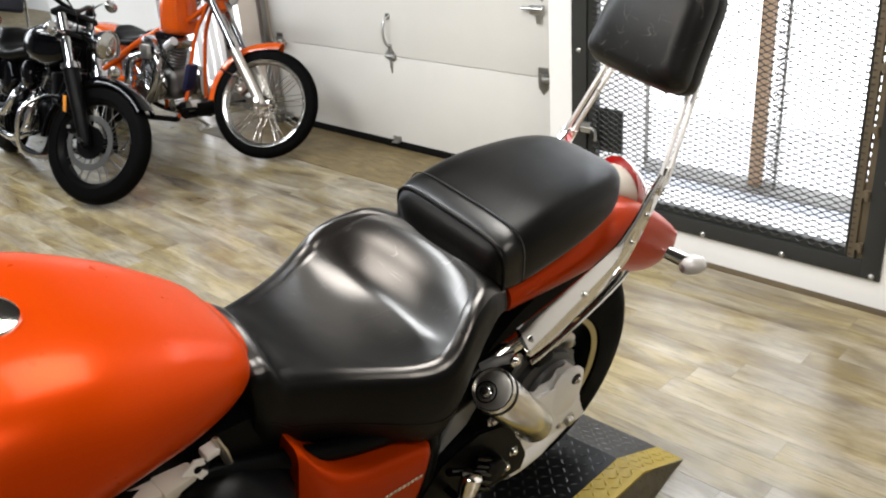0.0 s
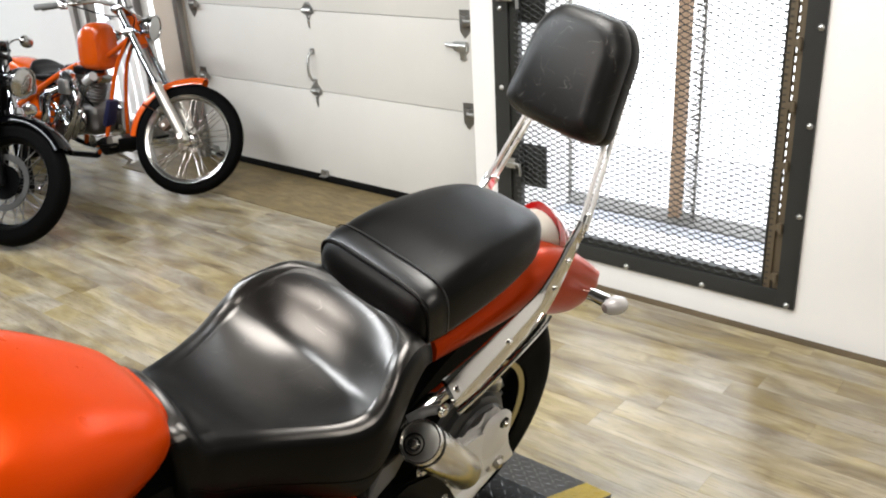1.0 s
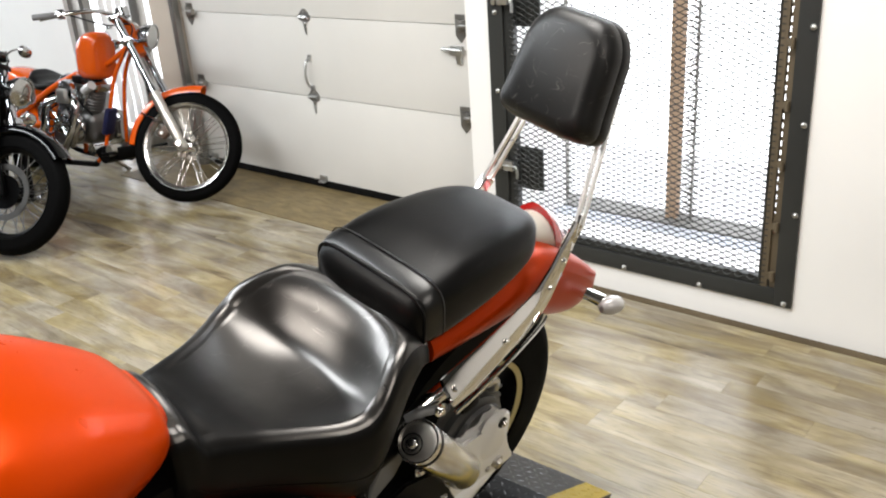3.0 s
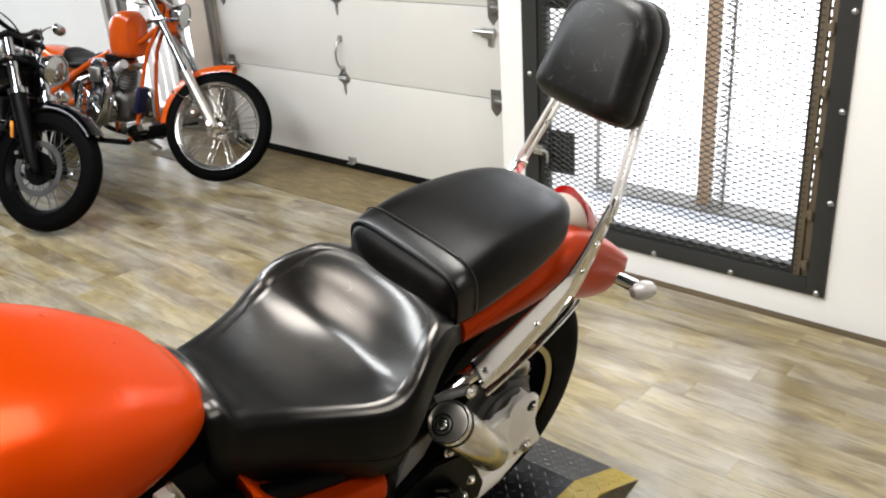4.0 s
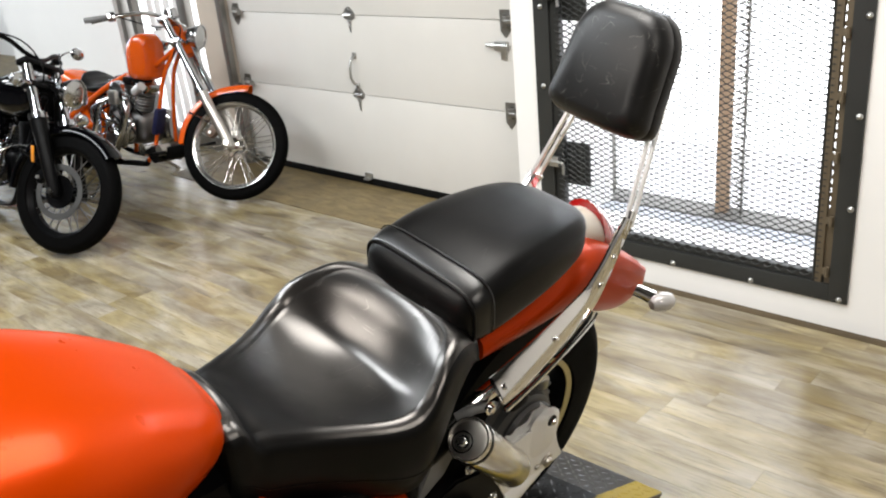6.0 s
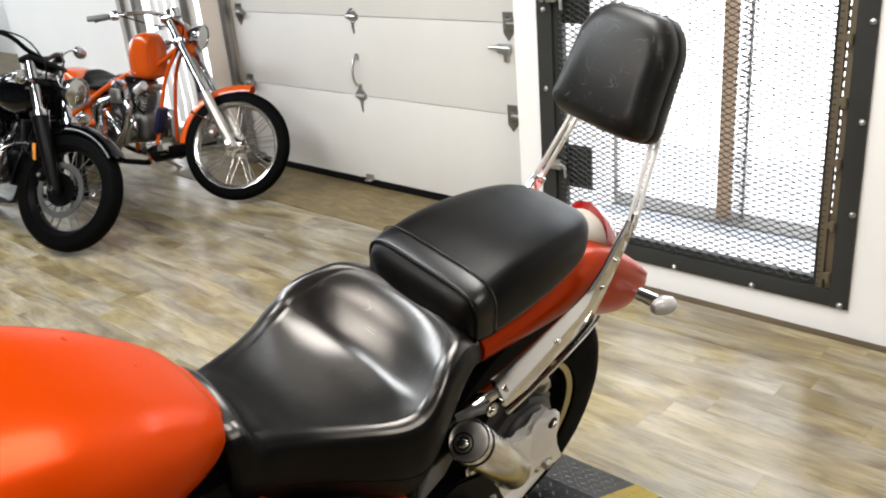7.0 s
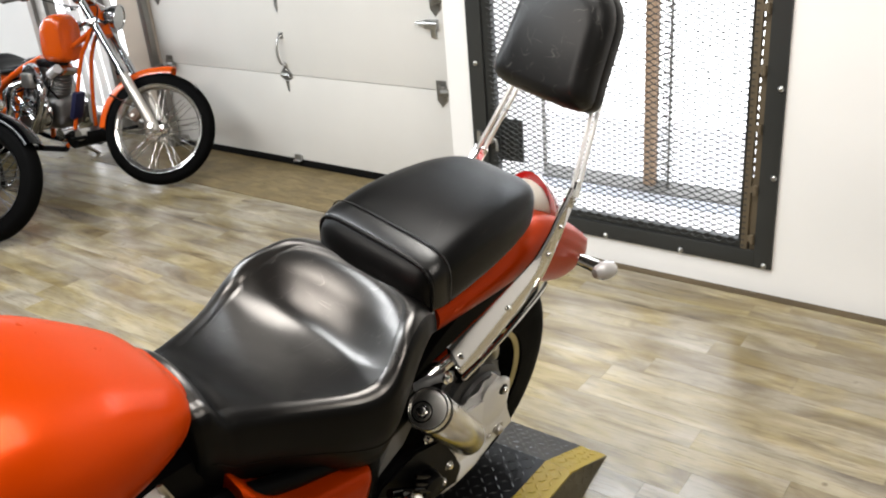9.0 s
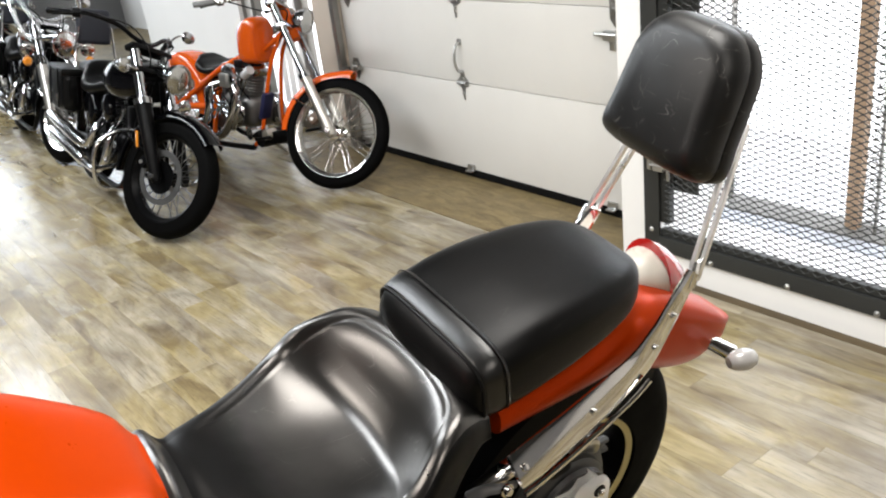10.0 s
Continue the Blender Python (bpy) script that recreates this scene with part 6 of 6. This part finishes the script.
for s in (1, -1):
    part("frame_tube", tube(bmesh.new(), glide([(-0.98, 0.03 * s, 0.69), (-1.15, 0.10 * s, 0.60), (-1.40, 0.125 * s, 0.47), (-1.72, 0.135 * s, 0.32)], 6), 0.018, 12), M_CHOP, chopper, "orange frame tube")
    part("frame_tube", tube(bmesh.new(), glide([(-0.47, 0.02 * s, 0.86), (-0.585, 0.035 * s, 0.70), (-0.655, 0.055 * s, 0.46), (-0.70, 0.08 * s, 0.24), (-0.74, 0.115 * s, 0.165)], 6), 0.0125, 12), M_CHOP, chopper, "orange frame tube")
    # lower rail of the orange frame drawn black, its shade put into the colour
    part("lower_rail", tube(bmesh.new(), glide([(-0.73, 0.118 * s, 0.165), (-0.80, 0.13 * s, 0.150), (-1.35, 0.14 * s, 0.14), (-1.72, 0.135 * s, 0.32)], 6), 0.018, 12), M_SATIN, chopper, "lower rail of the orange frame, blackened as in shade")
    part("seat_post", tube(bmesh.new(), glide([(-1.12, 0.08 * s, 0.60), (-1.20, 0.11 * s, 0.35), (-1.24, 0.13 * s, 0.14)], 5), 0.016, 10), M_CHOP, chopper)
    part("forward_peg", rod((-0.52, 0.13 * s, 0.25), (-0.51, 0.24 * s, 0.255), 0.011, 10), M_SATIN, chopper)
    part("mudguard_strut", rod((-1.72, 0.14 * s, 0.34), (-1.78, 0.13 * s, 0.66), 0.010, 8), M_CHOP, chopper)
part("oil_tank", shell_of(stations([(-1.20, 0.04, 0.34, 0.50), (-1.23, 0.12, 0.30, 0.55), (-1.32, 0.13, 0.29, 0.55), (-1.40, 0.10, 0.33, 0.52)])), M_DULLCHROME, chopper, "chrome oil tank", sharp=60)
part("battery_cover", box(0, 0, 0, 0.035, 0.08, 0.17, 0.012, pose(-0.66, -0.055, 0.42, 0, 18, 12)), M_BLUE, chopper, "dark blue cover in front of the engine")
part("starter_motor", rod((-0.66, -0.12, 0.22), (-0.66, 0.10, 0.22), 0.055, 20), M_SATIN, chopper)
part("oil_filter", rod((-0.72, -0.16, 0.25), (-0.72, -0.04, 0.25), 0.04, 20), M_DULLCHROME, chopper, "chrome oil filter")
pipe(chopper, [(-0.92, -0.10, 0.55), (-0.82, -0.17, 0.52), (-0.86, -0.20, 0.34), (-1.05, -0.20, 0.20), (-1.6, -0.21, 0.20)], 0.026)
pipe(chopper, [(-1.06, -0.10, 0.55), (-1.12, -0.18, 0.50), (-1.14, -0.20, 0.36), (-1.25, -0.20, 0.27), (-1.75, -0.21, 0.27)], 0.026)
part("carburettor", box(-0.98, -0.13, 0.56, 0.09, 0.08, 0.09, 0.015), M_ALU, chopper)
part("speedometer", rod((-0.49, 0, 1.04), (-0.51, 0, 1.09), 0.04, 20), M_DULLCHROME, chopper)
part("ignition_coil", rod((-0.80, -0.11, 0.60), (-0.72, -0.11, 0.64), 0.028, 14), M_WHITEL, chopper, "white ignition coil")
for k in range(4):
    y = -0.13 - 0.01 * k
    part("oil_line", tube(bmesh.new(), glide([(-1.22, y, 0.40 + 0.02 * k), (-1.12, y - 0.02, 0.46 - 0.05 * k), (-1.0, y, 0.30 + 0.05 * k), (-0.9, y + 0.02, 0.34)], 5), 0.007, 6), M_DULLCHROME, chopper, "braided oil line")
part("side_stand", rod((-1.0, 0.12, 0.14), (-0.95, 0.30, 0.0), 0.012, 8), M_DULLCHROME, chopper)
# dark pieces packed round the chopper's engine
part("oil_pump", box(-0.60, 0.0, 0.235, 0.11, 0.20, 0.085, 0.02), M_SATIN, chopper)
part("pump_cap", rod((-0.585, -0.13, 0.255), (-0.585, -0.06, 0.255), 0.034, 18), M_ALU, chopper)
part("primary_cover", shell_of(stations([(-0.78, 0.03, 0.27, 0.42), (-0.82, 0.045, 0.24, 0.46), (-1.0, 0.045, 0.25, 0.44), (-1.16, 0.045, 0.24, 0.45), (-1.20, 0.03, 0.28, 0.41)])), M_DULLCHROME, chopper, "chrome primary cover", sharp=60).location = (0, 0.13, 0)
part("gear_case", box(-1.19, 0.0, 0.30, 0.16, 0.20, 0.17, 0.03), M_ENG, chopper)
part("coil_box", box(-0.90, -0.02, 0.655, 0.20, 0.09, 0.05, 0.012), M_SATIN, chopper)
for x0, y0, z0, x1, y1, z1 in ((-0.95, -0.12, 0.48, -0.78, -0.15, 0.34), (-0.84, -0.13, 0.58, -0.72, -0.13, 0.46), (-1.08, -0.13, 0.50, -1.16, -0.16, 0.36)):
    part("cable", tube(bmesh.new(), glide([(x0, y0, z0), ((x0 + x1) / 2, y0 - 0.04, (z0 + z1) / 2 + 0.03), (x1, y1, z1)], 5), 0.006, 6), M_SATIN, chopper, "black rubber cable")
pipe(chopper, [(-0.86, -0.13, 0.46), (-0.80, -0.17, 0.42), (-0.84, -0.18, 0.33), (-0.90, -0.17, 0.26)], 0.018)
# ---------------------------------------------------------------- the work recess beyond the white wall
shelf = thing("shelf", "pale wall shelf with a few boxes", "shelf", pose(-6.2, 1.35, 0.0))
part("board", box(0, 0, 0.86, 2.6, 0.42, 0.035, 0.004), M_WALL, shelf, "white shelf board")
for x in (-1.2, 0.0, 1.2):
    part("bracket", box(x, 0.05, 0.72, 0.03, 0.3, 0.24, 0.004), M_TRACK, shelf)
part("back_panel", box(0, 0.2, 0.45, 2.6, 0.02, 0.8, 0.003), M_GREY, shelf, "grey back panel")
tagged(part("cardboard_box", box(-5.55, 1.30, 1.06, 0.28, 0.24, 0.36, 0.008), M_WOOD), "brown cardboard box standing on the shelf", "box")
helmet = tagged(part("helmet", lathe(bmesh.new(), [(0.0, 0.15), (0.06, 0.14), (0.11, 0.10), (0.13, 0.03), (0.125, -0.04), (0.10, -0.10), (0.09, -0.125), (0.0, -0.12)], 24, pose(-5.95, 1.3, 1.003)), M_SATIN), "black helmet standing on the shelf", "helmet")
# ---------------------------------------------------------------- floor planks, last
PW, PL = 0.1016, 0.914
rng = random.Random(4)


def plank_mesh(bm, x0, x1, y0, y1):
    c = 0.0003
    lo = [(x0, y0), (x1, y0), (x1, y1), (x0, y1)]
    hi = [(x0 + c, y0 + c), (x1 - c, y0 + c), (x1 - c, y1 - c), (x0 + c, y1 - c)]
    a = [bm.verts.new((x, y, -0.005)) for x, y in lo]
    b = [bm.verts.new((x, y, -0.001)) for x, y in lo]
    t = [bm.verts.new((x, y, 0.0)) for x, y in hi]
    bm.faces.new(t)
    for p, q in ((a, b), (b, t)):
        for i in range(4):
            bm.faces.new((p[i], p[(i + 1) % 4], q[(i + 1) % 4], q[i]))


bm = bmesh.new()
plank_mesh(bm, 0.00005, PL - 0.00005, 0.00005, PW - 0.00005)
first = part("plank", bm, M_PLANK, floor, flat=True)
plank_data, spare, made = first.data, bmesh.new(), 0
rows_n = int(7.1 / PW)
for j in range(rows_n):
    y = -0.36 - (j + 1) * PW
    off = rng.random() * PL
    for i in range(-11, 8):
        x0, x1 = max(i * PL + off, -9.99), min(i * PL + off + PL, 6.99)
        if x1 - x0 < 0.03:
            continue
        if -1.6 < x0 < 4.0 and y > -3.2 and made < 295 and x1 - x0 > PL - 0.001:
            ob = first if made == 0 else new("plank", plank_data)
            ob.parent = floor
            ob.matrix_local = Matrix.Translation((x0, y, 0))
            made += 1
        else:
            plank_mesh(spare, x0 + 0.00005, x1 - 0.00005, y + 0.00005, y + PW - 0.00005)
for k in range(4):
    y = -0.36 + k * PW
    for i in range(-11, 1):
        x = i * PL + 0.3 * k
        if x + PL < -1.46 + 0.9:
            plank_mesh(spare, x, x + PL, y, y + PW - 0.00005)
tagged(part("far_planks", spare, M_PLANK, floor, flat=True), kind="stuff")
